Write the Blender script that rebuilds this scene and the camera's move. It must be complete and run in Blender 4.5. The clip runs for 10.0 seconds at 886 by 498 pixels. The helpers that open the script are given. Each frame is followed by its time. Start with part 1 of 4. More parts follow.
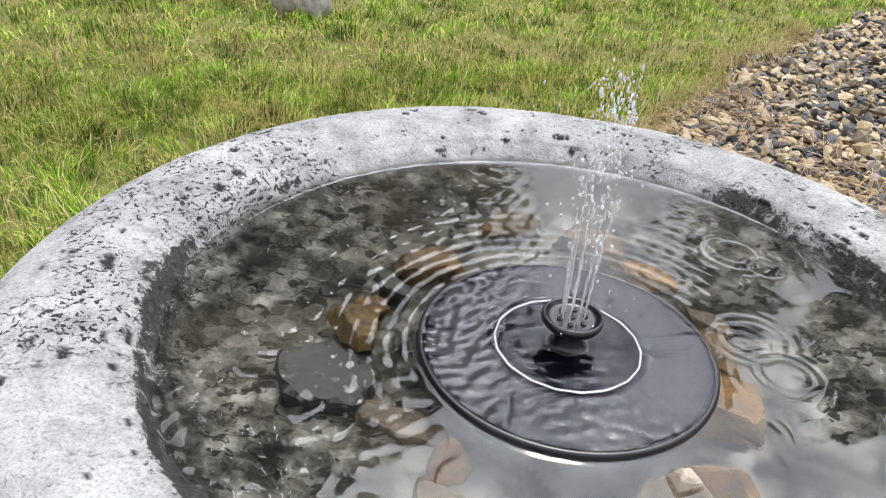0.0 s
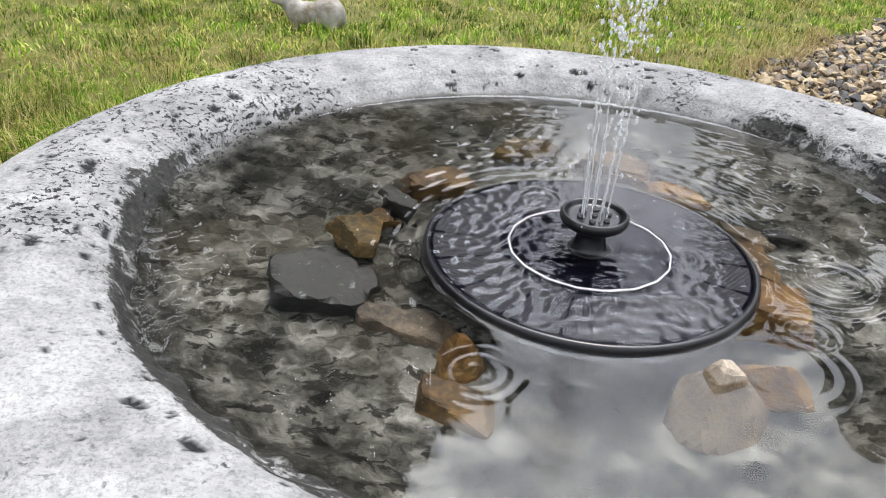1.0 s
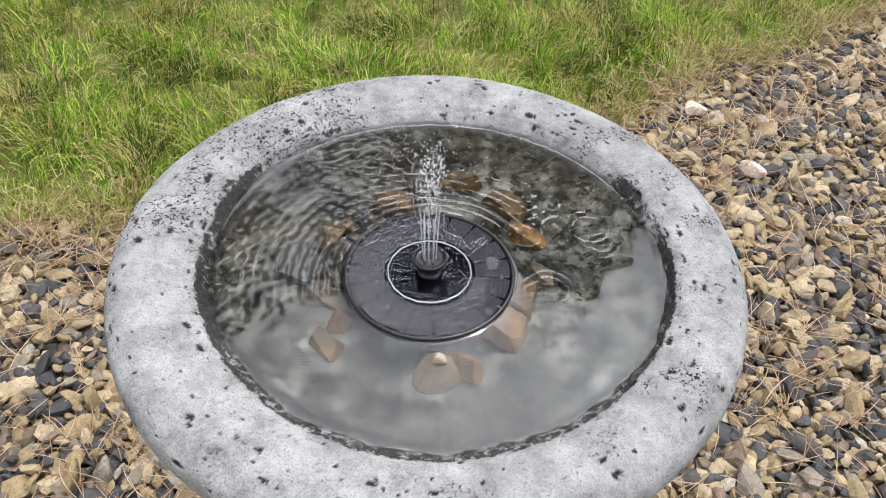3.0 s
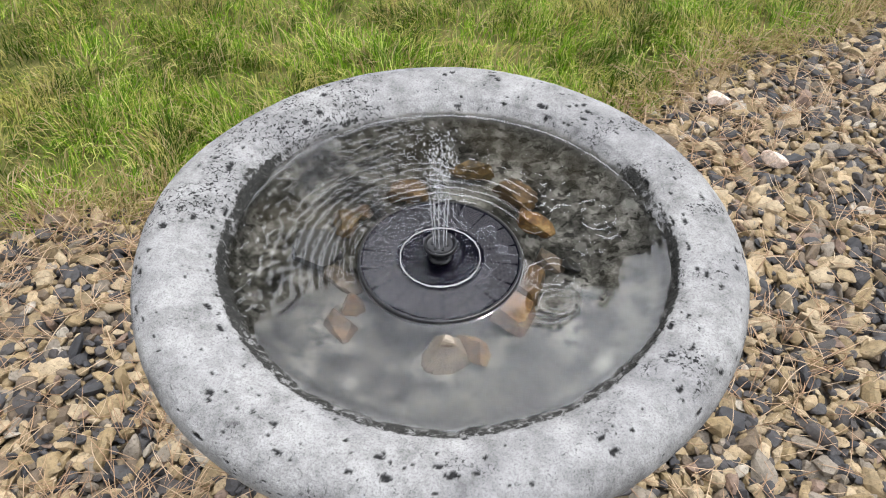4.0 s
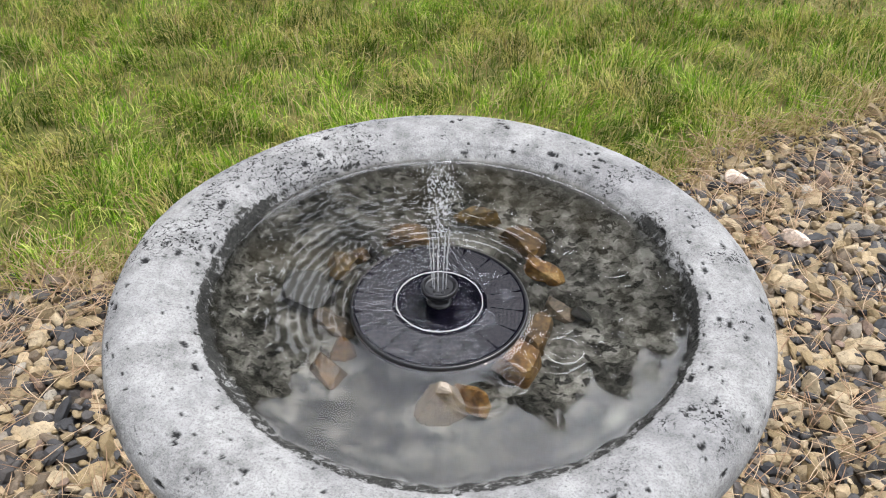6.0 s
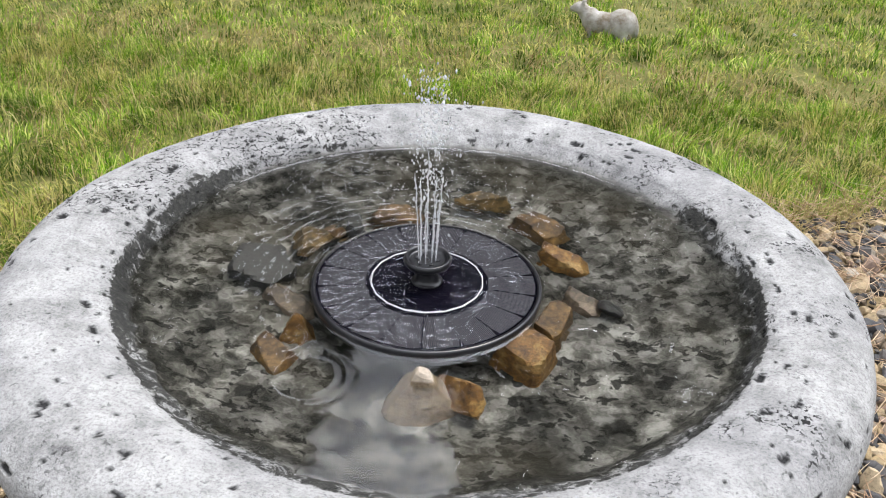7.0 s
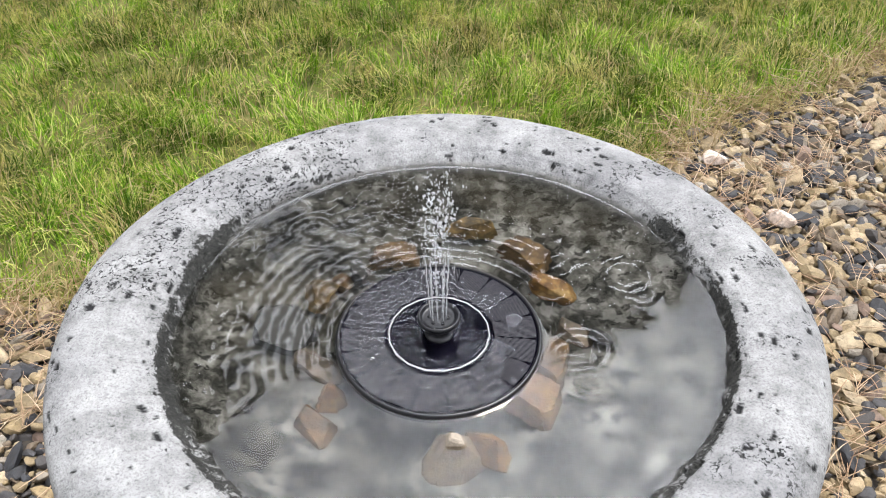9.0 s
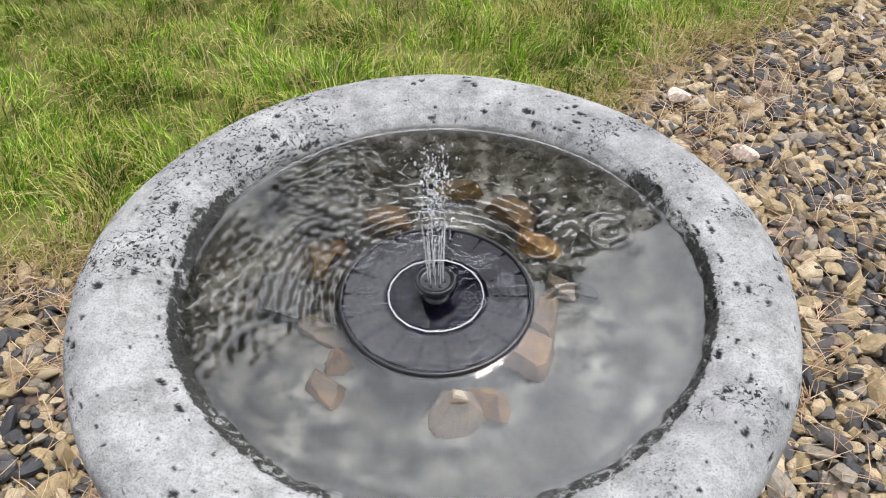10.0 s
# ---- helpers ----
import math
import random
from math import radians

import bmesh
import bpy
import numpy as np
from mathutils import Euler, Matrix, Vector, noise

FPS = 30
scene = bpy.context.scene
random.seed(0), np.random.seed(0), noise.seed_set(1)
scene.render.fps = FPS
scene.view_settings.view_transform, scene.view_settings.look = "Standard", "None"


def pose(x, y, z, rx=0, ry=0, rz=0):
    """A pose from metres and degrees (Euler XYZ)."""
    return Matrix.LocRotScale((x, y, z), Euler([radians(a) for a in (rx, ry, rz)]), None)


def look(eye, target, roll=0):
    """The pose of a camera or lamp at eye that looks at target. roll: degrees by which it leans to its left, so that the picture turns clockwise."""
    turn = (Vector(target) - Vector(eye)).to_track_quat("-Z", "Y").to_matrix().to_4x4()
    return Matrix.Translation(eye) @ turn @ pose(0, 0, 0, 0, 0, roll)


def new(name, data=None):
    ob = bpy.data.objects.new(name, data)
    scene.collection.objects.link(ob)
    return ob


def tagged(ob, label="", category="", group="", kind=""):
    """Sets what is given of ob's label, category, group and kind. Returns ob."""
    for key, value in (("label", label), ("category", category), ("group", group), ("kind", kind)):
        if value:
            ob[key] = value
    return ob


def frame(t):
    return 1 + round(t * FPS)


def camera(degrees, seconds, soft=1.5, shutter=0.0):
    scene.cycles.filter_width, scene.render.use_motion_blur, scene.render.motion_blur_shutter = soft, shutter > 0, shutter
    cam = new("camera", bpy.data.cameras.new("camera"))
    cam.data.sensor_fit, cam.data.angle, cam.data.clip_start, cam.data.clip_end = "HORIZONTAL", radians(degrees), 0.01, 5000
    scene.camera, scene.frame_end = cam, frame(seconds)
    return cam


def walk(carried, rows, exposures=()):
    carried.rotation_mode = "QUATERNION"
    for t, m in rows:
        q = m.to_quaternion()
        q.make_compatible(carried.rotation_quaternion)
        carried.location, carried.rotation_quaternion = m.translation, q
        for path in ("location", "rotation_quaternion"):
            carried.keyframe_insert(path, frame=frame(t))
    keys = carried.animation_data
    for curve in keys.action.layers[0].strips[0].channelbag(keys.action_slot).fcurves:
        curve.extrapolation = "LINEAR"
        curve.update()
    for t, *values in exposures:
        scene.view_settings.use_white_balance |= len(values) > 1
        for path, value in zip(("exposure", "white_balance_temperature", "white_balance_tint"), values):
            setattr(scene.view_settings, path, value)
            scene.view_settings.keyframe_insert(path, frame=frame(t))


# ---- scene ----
cam = camera(57.3, 10.0, 1.1)
PATH = [
    (0, (-0.168, -0.341, 0.965), (0.319, 1.291, -0.083), 5.5),
    (0.5, (-0.152, -0.349, 0.918), (0.319, 1.31, -0.095), 4.8),
    (1, (-0.157, -0.344, 0.886), (0.29, 1.334, -0.108), 4.1),
    (1.5, (-0.157, -0.343, 0.887), (0.243, 1.332, -0.13), 4.6),
    (1.6, (-0.161, -0.346, 0.89), (0.246, 1.328, -0.126), 5.2),
    (1.7, (-0.154, -0.353, 0.919), (0.226, 1.302, -0.138), 5.7),
    (1.8, (-0.117, -0.374, 0.959), (0.149, 1.275, -0.141), 5.1),
    (2, (-0.095, -0.401, 1.081), (0.11, 1.168, -0.142), 5.4),
    (2.1, (-0.075, -0.417, 1.129), (0.078, 1.13, -0.13), 4.6),
    (2.3, (-0.042, -0.455, 1.199), (0.031, 1.052, -0.115), 4.0),
    (2.5, (-0.011, -0.493, 1.238), (-0.008, 0.966, -0.131), 3.8),
    (3, (0.064, -0.552, 1.281), (-0.042, 0.832, -0.159), 2.0),
    (4.5, (0.087, -0.574, 1.301), (-0.096, 0.782, -0.157), -0.1),
    (5, (0.089, -0.577, 1.298), (-0.105, 0.8, -0.14), -0.3),
    (5.5, (0.092, -0.584, 1.285), (-0.113, 0.824, -0.121), -0.4),
    (5.7, (0.094, -0.58, 1.275), (-0.119, 0.857, -0.099), -0.2),
    (6.8, (0.115, -0.506, 1.032), (-0.198, 1.162, -0.026), 2.2),
    (7, (0.114, -0.5, 1.021), (-0.203, 1.171, -0.031), 2.2),
    (7.5, (0.114, -0.503, 1.025), (-0.202, 1.17, -0.026), 1.9),
    (8, (0.11, -0.497, 1.043), (-0.175, 1.152, -0.051), 1.0),
    (8.5, (0.092, -0.481, 1.092), (-0.126, 1.107, -0.105), -0.2),
    (9, (0.056, -0.469, 1.176), (-0.082, 1.035, -0.135), -0.6),
    (9.5, (0.033, -0.481, 1.215), (-0.054, 0.957, -0.172), -0.7),
    (10, (0.031, -0.477, 1.218), (-0.013, 0.922, -0.211), -0.6),
]
walk(cam, [(t, look(eye, target, roll)) for t, eye, target, roll in PATH], [(0.0, 0.06), (1.0, 0.02), (2.5, -0.17), (5.5, -0.23), (7.0, -0.01), (8.5, 0.06), (9.2, -0.03), (10.0, -0.17)])

# ---------------------------------------------------------------- sky, sun
SUN_AZ, SUN_EL = 34.0, 68.0          # compass turn from +y towards +x, and height, in degrees
world = bpy.data.worlds.new("sky")
scene.world = world
world.use_nodes = True
wn, wl = world.node_tree.nodes, world.node_tree.links
sky = wn.new("ShaderNodeTexSky")
sky.sky_type = 'NISHITA'
sky.sun_disc = False
sky.sun_elevation = radians(SUN_EL)
sky.sun_rotation = radians(SUN_AZ)
sky.dust_density = 2.0
wtc = wn.new("ShaderNodeTexCoord")
wno = wn.new("ShaderNodeTexNoise")
wno.inputs["Scale"].default_value = 2.6
wno.inputs["Detail"].default_value = 6
wno.inputs["Roughness"].default_value = 0.55
wra = wn.new("ShaderNodeValToRGB")
wra.color_ramp.elements[0].color = (0.68, 0.68, 0.68, 1)
wra.color_ramp.elements[0].position = 0.36
wra.color_ramp.elements[1].position = 0.60
wmx = wn.new("ShaderNodeMix")
wmx.data_type = 'RGBA'
wmx.inputs["B"].default_value = (16.6, 17.0, 18.4, 1)
wl.new(wtc.outputs["Generated"], wno.inputs["Vector"])
wl.new(wno.outputs["Fac"], wra.inputs[0])
wl.new(wra.outputs[0], wmx.inputs["Factor"])
wl.new(sky.outputs[0], wmx.inputs["A"])
# thin cloud lit up round the veiled sun
sa, se = radians(SUN_AZ), radians(SUN_EL)
sun_way = (math.sin(sa) * math.cos(se), math.cos(sa) * math.cos(se), math.sin(se))
wdot = wn.new("ShaderNodeVectorMath")
wdot.operation = 'DOT_PRODUCT'
wdot.inputs[1].default_value = sun_way
wl.new(wtc.outputs["Generated"], wdot.inputs[0])
wpos, wpow, wthick, wglow = [wn.new("ShaderNodeMath") for _ in range(4)]
wpos.operation, wpow.operation, wthick.operation, wglow.operation = 'MAXIMUM', 'POWER', 'MULTIPLY_ADD', 'MULTIPLY'
wl.new(wdot.outputs["Value"], wpos.inputs[0])
wpos.inputs[1].default_value = 0.0
wl.new(wpos.outputs[0], wpow.inputs[0])
wpow.inputs[1].default_value = 8.0
wl.new(wra.outputs[0], wthick.inputs[0])
wthick.inputs[1].default_value = 56.0
wthick.inputs[2].default_value = 52.0
wl.new(wpow.outputs[0], wglow.inputs[0])
wl.new(wthick.outputs[0], wglow.inputs[1])
wtint = wn.new("ShaderNodeMix")
wtint.data_type, wtint.blend_type = 'RGBA', 'MULTIPLY'
wtint.inputs["Factor"].default_value = 1.0
wtint.inputs["B"].default_value = (0.95, 0.98, 1.085, 1)
wl.new(wglow.outputs[0], wtint.inputs["A"])
wadd = wn.new("ShaderNodeMix")
wadd.data_type, wadd.blend_type = 'RGBA', 'ADD'
wadd.inputs["Factor"].default_value = 1.0
wl.new(wmx.outputs["Result"], wadd.inputs["A"])
wl.new(wtint.outputs["Result"], wadd.inputs["B"])
wl.new(wadd.outputs["Result"], wn["Background"].inputs[0])
wn["Background"].inputs[1].default_value = 0.09
sun = new("sun", bpy.data.lights.new("sun", 'SUN'))
sun.data.energy = 2.2
sun.data.angle = radians(10)
sun.data.color = (1.0, 0.92, 0.76)
sun.matrix_world = look([9 * c for c in sun_way], (0, 0, 0))


# ---------------------------------------------------------------- materials
TONE = 0.62    # how deep all the paints below are mixed


class Mat:
    """A node material round one Principled shader."""

    def __init__(self, name, rough=0.7):
        self.m = bpy.data.materials.new(name)
        self.m.use_nodes = True
        self.n, self.l = self.m.node_tree.nodes, self.m.node_tree.links
        self.b = self.n["Principled BSDF"]
        self.b.inputs["Roughness"].default_value = rough
        self.tc = self.n.new("ShaderNodeTexCoord").outputs["Object"]

    def noise(self, scale, detail=5, rough=0.55, stretch=None, vec=None):
        t = self.n.new("ShaderNodeTexNoise")
        t.inputs["Scale"].default_value = scale
        t.inputs["Detail"].default_value = detail
        t.inputs["Roughness"].default_value = rough
        v = vec or self.tc
        if stretch:
            mp = self.n.new("ShaderNodeMapping")
            mp.inputs["Scale"].default_value = stretch
            self.l.new(v, mp.inputs["Vector"])
            v = mp.outputs[0]
        self.l.new(v, t.inputs["Vector"])
        return t.outputs["Fac"]

    def voronoi(self, scale, feature='F1', vec=None, rand=1.0):
        t = self.n.new("ShaderNodeTexVoronoi")
        t.feature = feature
        t.inputs["Scale"].default_value = scale
        t.inputs["Randomness"].default_value = rand
        self.l.new(vec or self.tc, t.inputs["Vector"])
        return t.outputs["Distance"]

    def ramp(self, fac, stops, step=False):
        r = self.n.new("ShaderNodeValToRGB")
        if step:
            r.color_ramp.interpolation = 'CONSTANT'
        e = r.color_ramp.elements
        while len(e) < len(stops):
            e.new(0.5)
        for el, (p, c) in zip(e, stops):
            el.position = p
            el.color = (c, c, c, 1) if isinstance(c, float) else (*[TONE * x for x in c], 1)
        self.l.new(fac, r.inputs[0])
        return r.outputs[0]

    def mix(self, fac, a, b, kind='MIX'):
        x = self.n.new("ShaderNodeMix")
        x.data_type, x.blend_type = 'RGBA', kind
        for key, v in (("Factor", fac), ("A", a), ("B", b)):
            sock = x.inputs[key]
            if isinstance(v, (int, float)):
                sock.default_value = v
            elif isinstance(v, tuple):
                sock.default_value = (*[TONE * x for x in v], 1)
            else:
                self.l.new(v, sock)
        return x.outputs["Result"]

    def math(self, op, a, b=0.0):
        x = self.n.new("ShaderNodeMath")
        x.operation = op
        for k, v in ((0, a), (1, b)):
            if isinstance(v, (int, float)):
                x.inputs[k].default_value = v
            else:
                self.l.new(v, x.inputs[k])
        return x.outputs[0]

    def attr(self, name):
        a = self.n.new("ShaderNodeAttribute")
        a.attribute_name = name
        return a.outputs["Fac"]

    def island(self):
        return self.n.new("ShaderNodeNewGeometry").outputs["Random Per Island"]

    def obrand(self):
        return self.n.new("ShaderNodeObjectInfo").outputs["Random"]

    def col(self, c):
        if isinstance(c, tuple):
            self.b.inputs["Base Color"].default_value = (*c, 1)
        else:
            self.l.new(c, self.b.inputs["Base Color"])
        return self

    def rough(self, r):
        self.l.new(r, self.b.inputs["Roughness"])
        return self

    def bump(self, h, strength=0.5, dist=0.002):
        x = self.n.new("ShaderNodeBump")
        x.inputs["Strength"].default_value = strength
        x.inputs["Distance"].default_value = dist
        self.l.new(h, x.inputs["Height"])
        self.l.new(x.outputs[0], self.b.inputs["Normal"])
        return self


def make_cast_stone():
    """Pale grey cast stone: grain, pits darkened with depth, stained below the lip, shade coloured in under the rim,
    mottled and silted in the bowl.
    """
    k = Mat("cast_stone", 0.85)
    base = k.ramp(k.noise(26, 8, 0.72), [(0.32, (0.20, 0.20, 0.198)), (0.43, (0.36, 0.36, 0.355)), (0.53, (0.465, 0.465, 0.459)), (0.66, (0.59, 0.59, 0.58))])
    grain = k.ramp(k.noise(520, 4, 0.75), [(0.36, 0.35), (0.52, 1.0)])
    base = k.mix(0.6, base, grain, 'MULTIPLY')
    bluish = k.ramp(k.noise(9, 3), [(0.45, 0.0), (0.7, 1.0)])
    base = k.mix(k.math('MULTIPLY', bluish, 0.4), base, (0.27, 0.27, 0.285))
    blotch = k.ramp(k.noise(70, 5, 0.7), [(0.57, 0.0), (0.66, 0.45)])
    base = k.mix(blotch, base, (0.20, 0.20, 0.205))
    # crack-like black specks in loose patches
    wob = k.n.new("ShaderNodeTexNoise")
    wob.inputs["Scale"].default_value = 110
    wob.inputs["Detail"].default_value = 3
    k.l.new(k.tc, wob.inputs["Vector"])
    vec = k.n.new("ShaderNodeVectorMath")
    vec.operation = 'MULTIPLY_ADD'
    vec.inputs[1].default_value = (0.016, 0.016, 0.010)
    k.l.new(wob.outputs["Color"], vec.inputs[0])
    k.l.new(k.tc, vec.inputs[2])
    warped = vec.outputs[0]
    patchy = k.ramp(k.math('ADD', k.noise(18, 4, 0.6), k.math('MULTIPLY', k.attr("wear"), 0.16)), [(0.58, 0.0), (0.67, 1.0)])
    specks = k.math('MULTIPLY', k.ramp(k.noise(270, 4, 0.6, (1.0, 1.0, 1.7), warped), [(0.560, 0.0), (0.572, 1.0)]), patchy)
    fine = k.ramp(k.voronoi(210, 'F1', warped), [(0.16, 1.0), (0.24, 0.0)])
    fine = k.math('MULTIPLY', fine, k.ramp(k.noise(60, 3), [(0.5, 0.0), (0.58, 1.0)]))
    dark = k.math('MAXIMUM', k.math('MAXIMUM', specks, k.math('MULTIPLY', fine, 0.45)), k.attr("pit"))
    stain_shade = k.ramp(k.math('ADD', k.attr("stain_shade"), k.math('MULTIPLY', k.math('SUBTRACT', k.noise(120, 6, 0.75, None, warped), 0.5), 2.0)), [(0.46, 0.0), (0.62, 1.0)])
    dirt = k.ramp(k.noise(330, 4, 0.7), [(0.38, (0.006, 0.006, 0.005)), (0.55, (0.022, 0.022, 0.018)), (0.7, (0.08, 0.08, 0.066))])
    # specks and pits go nearly black, the pits by their carved depth
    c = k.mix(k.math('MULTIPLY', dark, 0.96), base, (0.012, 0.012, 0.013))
    c = k.mix(k.math('MULTIPLY', stain_shade, 0.94), c, dirt)
    # silted, mottled bowl with sharp-edged dark flakes
    m1 = k.ramp(k.noise(46, 6, 0.68, None, warped), [(0.40, (0.022, 0.022, 0.019)), (0.45, (0.062, 0.061, 0.053)), (0.51, (0.11, 0.108, 0.096)), (0.57, (0.20, 0.197, 0.18)), (0.65, (0.34, 0.336, 0.315))])
    flakes = k.ramp(k.noise(58, 4, 0.6, (1.0, 1.6, 1.0), warped), [(0.415, 0.14), (0.44, 1.0)])
    bowl = k.mix(1.0, m1, flakes, 'MULTIPLY')
    bowl = k.mix(0.85, bowl, k.ramp(k.noise(15, 4, 0.6), [(0.38, 0.45), (0.6, 1.3)]), 'MULTIPLY')
    pale = k.ramp(k.noise(30, 5, 0.65, None, warped), [(0.585, 0.0), (0.625, 0.55)])
    bowl = k.mix(pale, bowl, (0.22, 0.218, 0.20))
    bowl = k.mix(k.math('MULTIPLY', k.ramp(k.noise(7, 3), [(0.48, 0.0), (0.66, 1.0)]), 0.4), bowl, (0.075, 0.062, 0.038))
    rim_moss = k.ramp(k.math('ADD', k.attr("stain_shade"), k.math('MULTIPLY', k.math('SUBTRACT', k.noise(140, 5, 0.7, None, warped), 0.5), 1.6)), [(0.42, 0.0), (0.6, 0.85)])
    bowl = k.mix(rim_moss, bowl, dirt)
    c = k.mix(k.attr("bowl"), c, bowl)
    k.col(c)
    k.rough(k.ramp(k.attr("stain_shade"), [(0.2, 0.88), (0.8, 0.72)]))
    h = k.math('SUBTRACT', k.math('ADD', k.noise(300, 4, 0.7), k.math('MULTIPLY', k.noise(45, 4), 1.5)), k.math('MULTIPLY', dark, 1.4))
    h = k.math('MULTIPLY', h, k.math('SUBTRACT', 1.0, k.math('MULTIPLY', k.attr("bowl"), 0.85)))
    k.bump(h, 0.7, 0.0022)
    k.b.inputs["Specular IOR Level"].default_value = 0.2
    return k.m


def make_gravel(name, per_object):
    k = Mat(name, 0.75)
    rnd = k.obrand() if per_object else k.island()
    c = k.ramp(rnd, [(0.0, (0.40, 0.30, 0.165)), (0.14, (0.085, 0.082, 0.084)), (0.26, (0.58, 0.46, 0.29)), (0.37, (0.22, 0.165, 0.11)), (0.47, (0.05, 0.051, 0.056)),
                     (0.59, (0.42, 0.31, 0.16)), (0.69, (0.34, 0.29, 0.225)), (0.77, (0.10, 0.09, 0.085)), (0.86, (0.58, 0.44, 0.26)), (0.94, (0.31, 0.215, 0.16)), (0.98, (0.58, 0.52, 0.42))], True)
    c = k.mix(0.7, c, k.ramp(k.noise(90, 5, 0.65), [(0.3, 0.5), (0.6, 1.15)]), 'MULTIPLY')
    c = k.mix(k.ramp(k.noise(240, 2), [(0.56, 0.0), (0.7, 0.5)]), c, (0.06, 0.045, 0.03))
    k.col(c).bump(k.noise(260, 4, 0.6), 0.35, 0.0015)
    return k.m


def make_rock(name, c1, c2, c3, scale=55, wet=False):
    k = Mat(name, 0.6)
    c = k.ramp(k.noise(scale, 6, 0.65), [(0.36, c1), (0.5, c2), (0.62, c3)])
    c = k.mix(0.75, c, k.ramp(k.noise(scale * 5, 4, 0.7), [(0.35, 0.4), (0.6, 1.1)]), 'MULTIPLY')
    c = k.mix(k.ramp(k.noise(scale * 0.6, 4, 0.6, (1, 1, 4)), [(0.58, 0.0), (0.66, 0.7)]), c, (0.05, 0.035, 0.02))
    if wet:
        # wet up to the water line, dry and paler above it
        height = k.n.new("ShaderNodeSeparateXYZ")
        k.l.new(k.n.new("ShaderNodeNewGeometry").outputs["Position"], height.inputs[0])
        line = k.math('ADD', k.math('MULTIPLY', k.math('SUBTRACT', height.outputs[2], 0.6795), 300.0), k.noise(160, 3))
        c = k.mix(k.ramp(line, [(0.4, 0.0), (0.7, 1.0)]), k.mix(1.0, c, (1.12, 1.06, 0.86), 'MULTIPLY'), k.mix(0.5, c, (0.62, 0.54, 0.42)))
    k.col(c).bump(k.noise(scale * 4, 5, 0.65), 0.6, 0.002)
    return k.m


def make_grass(name, dry):
    k = Mat(name, 0.6)
    k.b.inputs["Specular IOR Level"].default_value = 0.12
    rnd = k.island()
    pos = k.n.new("ShaderNodeNewGeometry").outputs["Position"]
    # the palest end puts bright blade highlights into the colour
    green = k.ramp(rnd, [(0.0, (0.075, 0.18, 0.012)), (0.35, (0.17, 0.345, 0.018)), (0.7, (0.37, 0.57, 0.034)), (1.0, (0.96, 1.0, 0.34))])
    straw = k.ramp(rnd, [(0.0, (0.32, 0.22, 0.09)), (0.5, (0.52, 0.41, 0.18)), (1.0, (0.70, 0.58, 0.31))])
    if dry:
        c = straw
    else:
        patch = k.ramp(k.math('ADD', k.noise(3.4, 5, 0.68, None, pos), k.math('MULTIPLY', k.math('SUBTRACT', rnd, 0.5), 0.22)), [(0.525, 0.0), (0.61, 0.8)])
        deep = k.ramp(k.noise(4.6, 4, 0.6, None, pos), [(0.40, 0.42), (0.54, 1.2)])
        green = k.mix(1.0, green, deep, 'MULTIPLY')
        c = k.mix(patch, green, k.ramp(rnd, [(0.0, (0.40, 0.34, 0.06)), (1.0, (0.86, 0.78, 0.26))]))
    k.col(c)
    tr = k.n.new("ShaderNodeBsdfTranslucent")
    k.l.new(c, tr.inputs["Color"])
    ms = k.n.new("ShaderNodeMixShader")
    ms.inputs[0].default_value = 0.35
    k.l.new(k.b.outputs[0], ms.inputs[1])
    k.l.new(tr.outputs[0], ms.inputs[2])
    k.l.new(ms.outputs[0], k.n["Material Output"].inputs["Surface"])
    return k.m


def make_soil():
    k = Mat("lawn_soil", 0.95)
    c = k.ramp(k.noise(9, 8, 0.7), [(0.3, (0.12, 0.14, 0.025)), (0.5, (0.24, 0.24, 0.055)), (0.7, (0.38, 0.33, 0.12))])
    k.col(c).bump(k.noise(90, 6, 0.7), 0.8, 0.02)
    return k.m


def make_bed():
    k = Mat("gravel_bed", 0.9)
    # cell edges go dark: shade between pebbles is put into the bed's colour
    c = k.ramp(k.voronoi(38), [(0.05, (0.40, 0.31, 0.20)), (0.6, (0.06, 0.05, 0.04))])
    k.col(k.mix(0.6, c, k.ramp(k.noise(50, 4), [(0.3, 0.5), (0.7, 1.2)]), 'MULTIPLY')).bump(k.voronoi(38), 0.8, 0.01)
    return k.m


def make_water():
    k = Mat("clear_water", 0.0)
    k.b.inputs["Transmission Weight"].default_value = 1.0
    k.b.inputs["IOR"].default_value = 1.40
    k.col((0.97, 0.985, 0.98))
    return k.m


def make_film():
    k = Mat("thin_water_film", 0.0)
    k.b.inputs["Transmission Weight"].default_value = 1.0
    k.b.inputs["IOR"].default_value = 1.31
    return k.col((0.98, 0.99, 0.99)).m


def make_spray():
    k = Mat("aerated_water", 0.08)
    # the white base carries blurred highlights as well as trapped air
    k.b.inputs["Transmission Weight"].default_value = 0.7
    k.b.inputs["IOR"].default_value = 1.333
    return k.col((0.95, 0.97, 1.0)).m


def make_plain(name, c1, c2, rough, scale=200, bump=0.15, spec=0.5):
    k = Mat(name, rough)
    k.col(k.ramp(k.noise(scale, 4, 0.6), [(0.35, c1), (0.65, c2)])).bump(k.noise(scale * 4, 3), bump, 0.0006)
    k.b.inputs["Specular IOR Level"].default_value = spec
    return k.m


def make_foliage():
    k = Mat("pine_needles_green", 0.6)
    k.col(k.ramp(k.island(), [(0.0, (0.03, 0.05, 0.02)), (0.6, (0.055, 0.08, 0.03)), (1.0, (0.09, 0.11, 0.05))]))
    return k.m


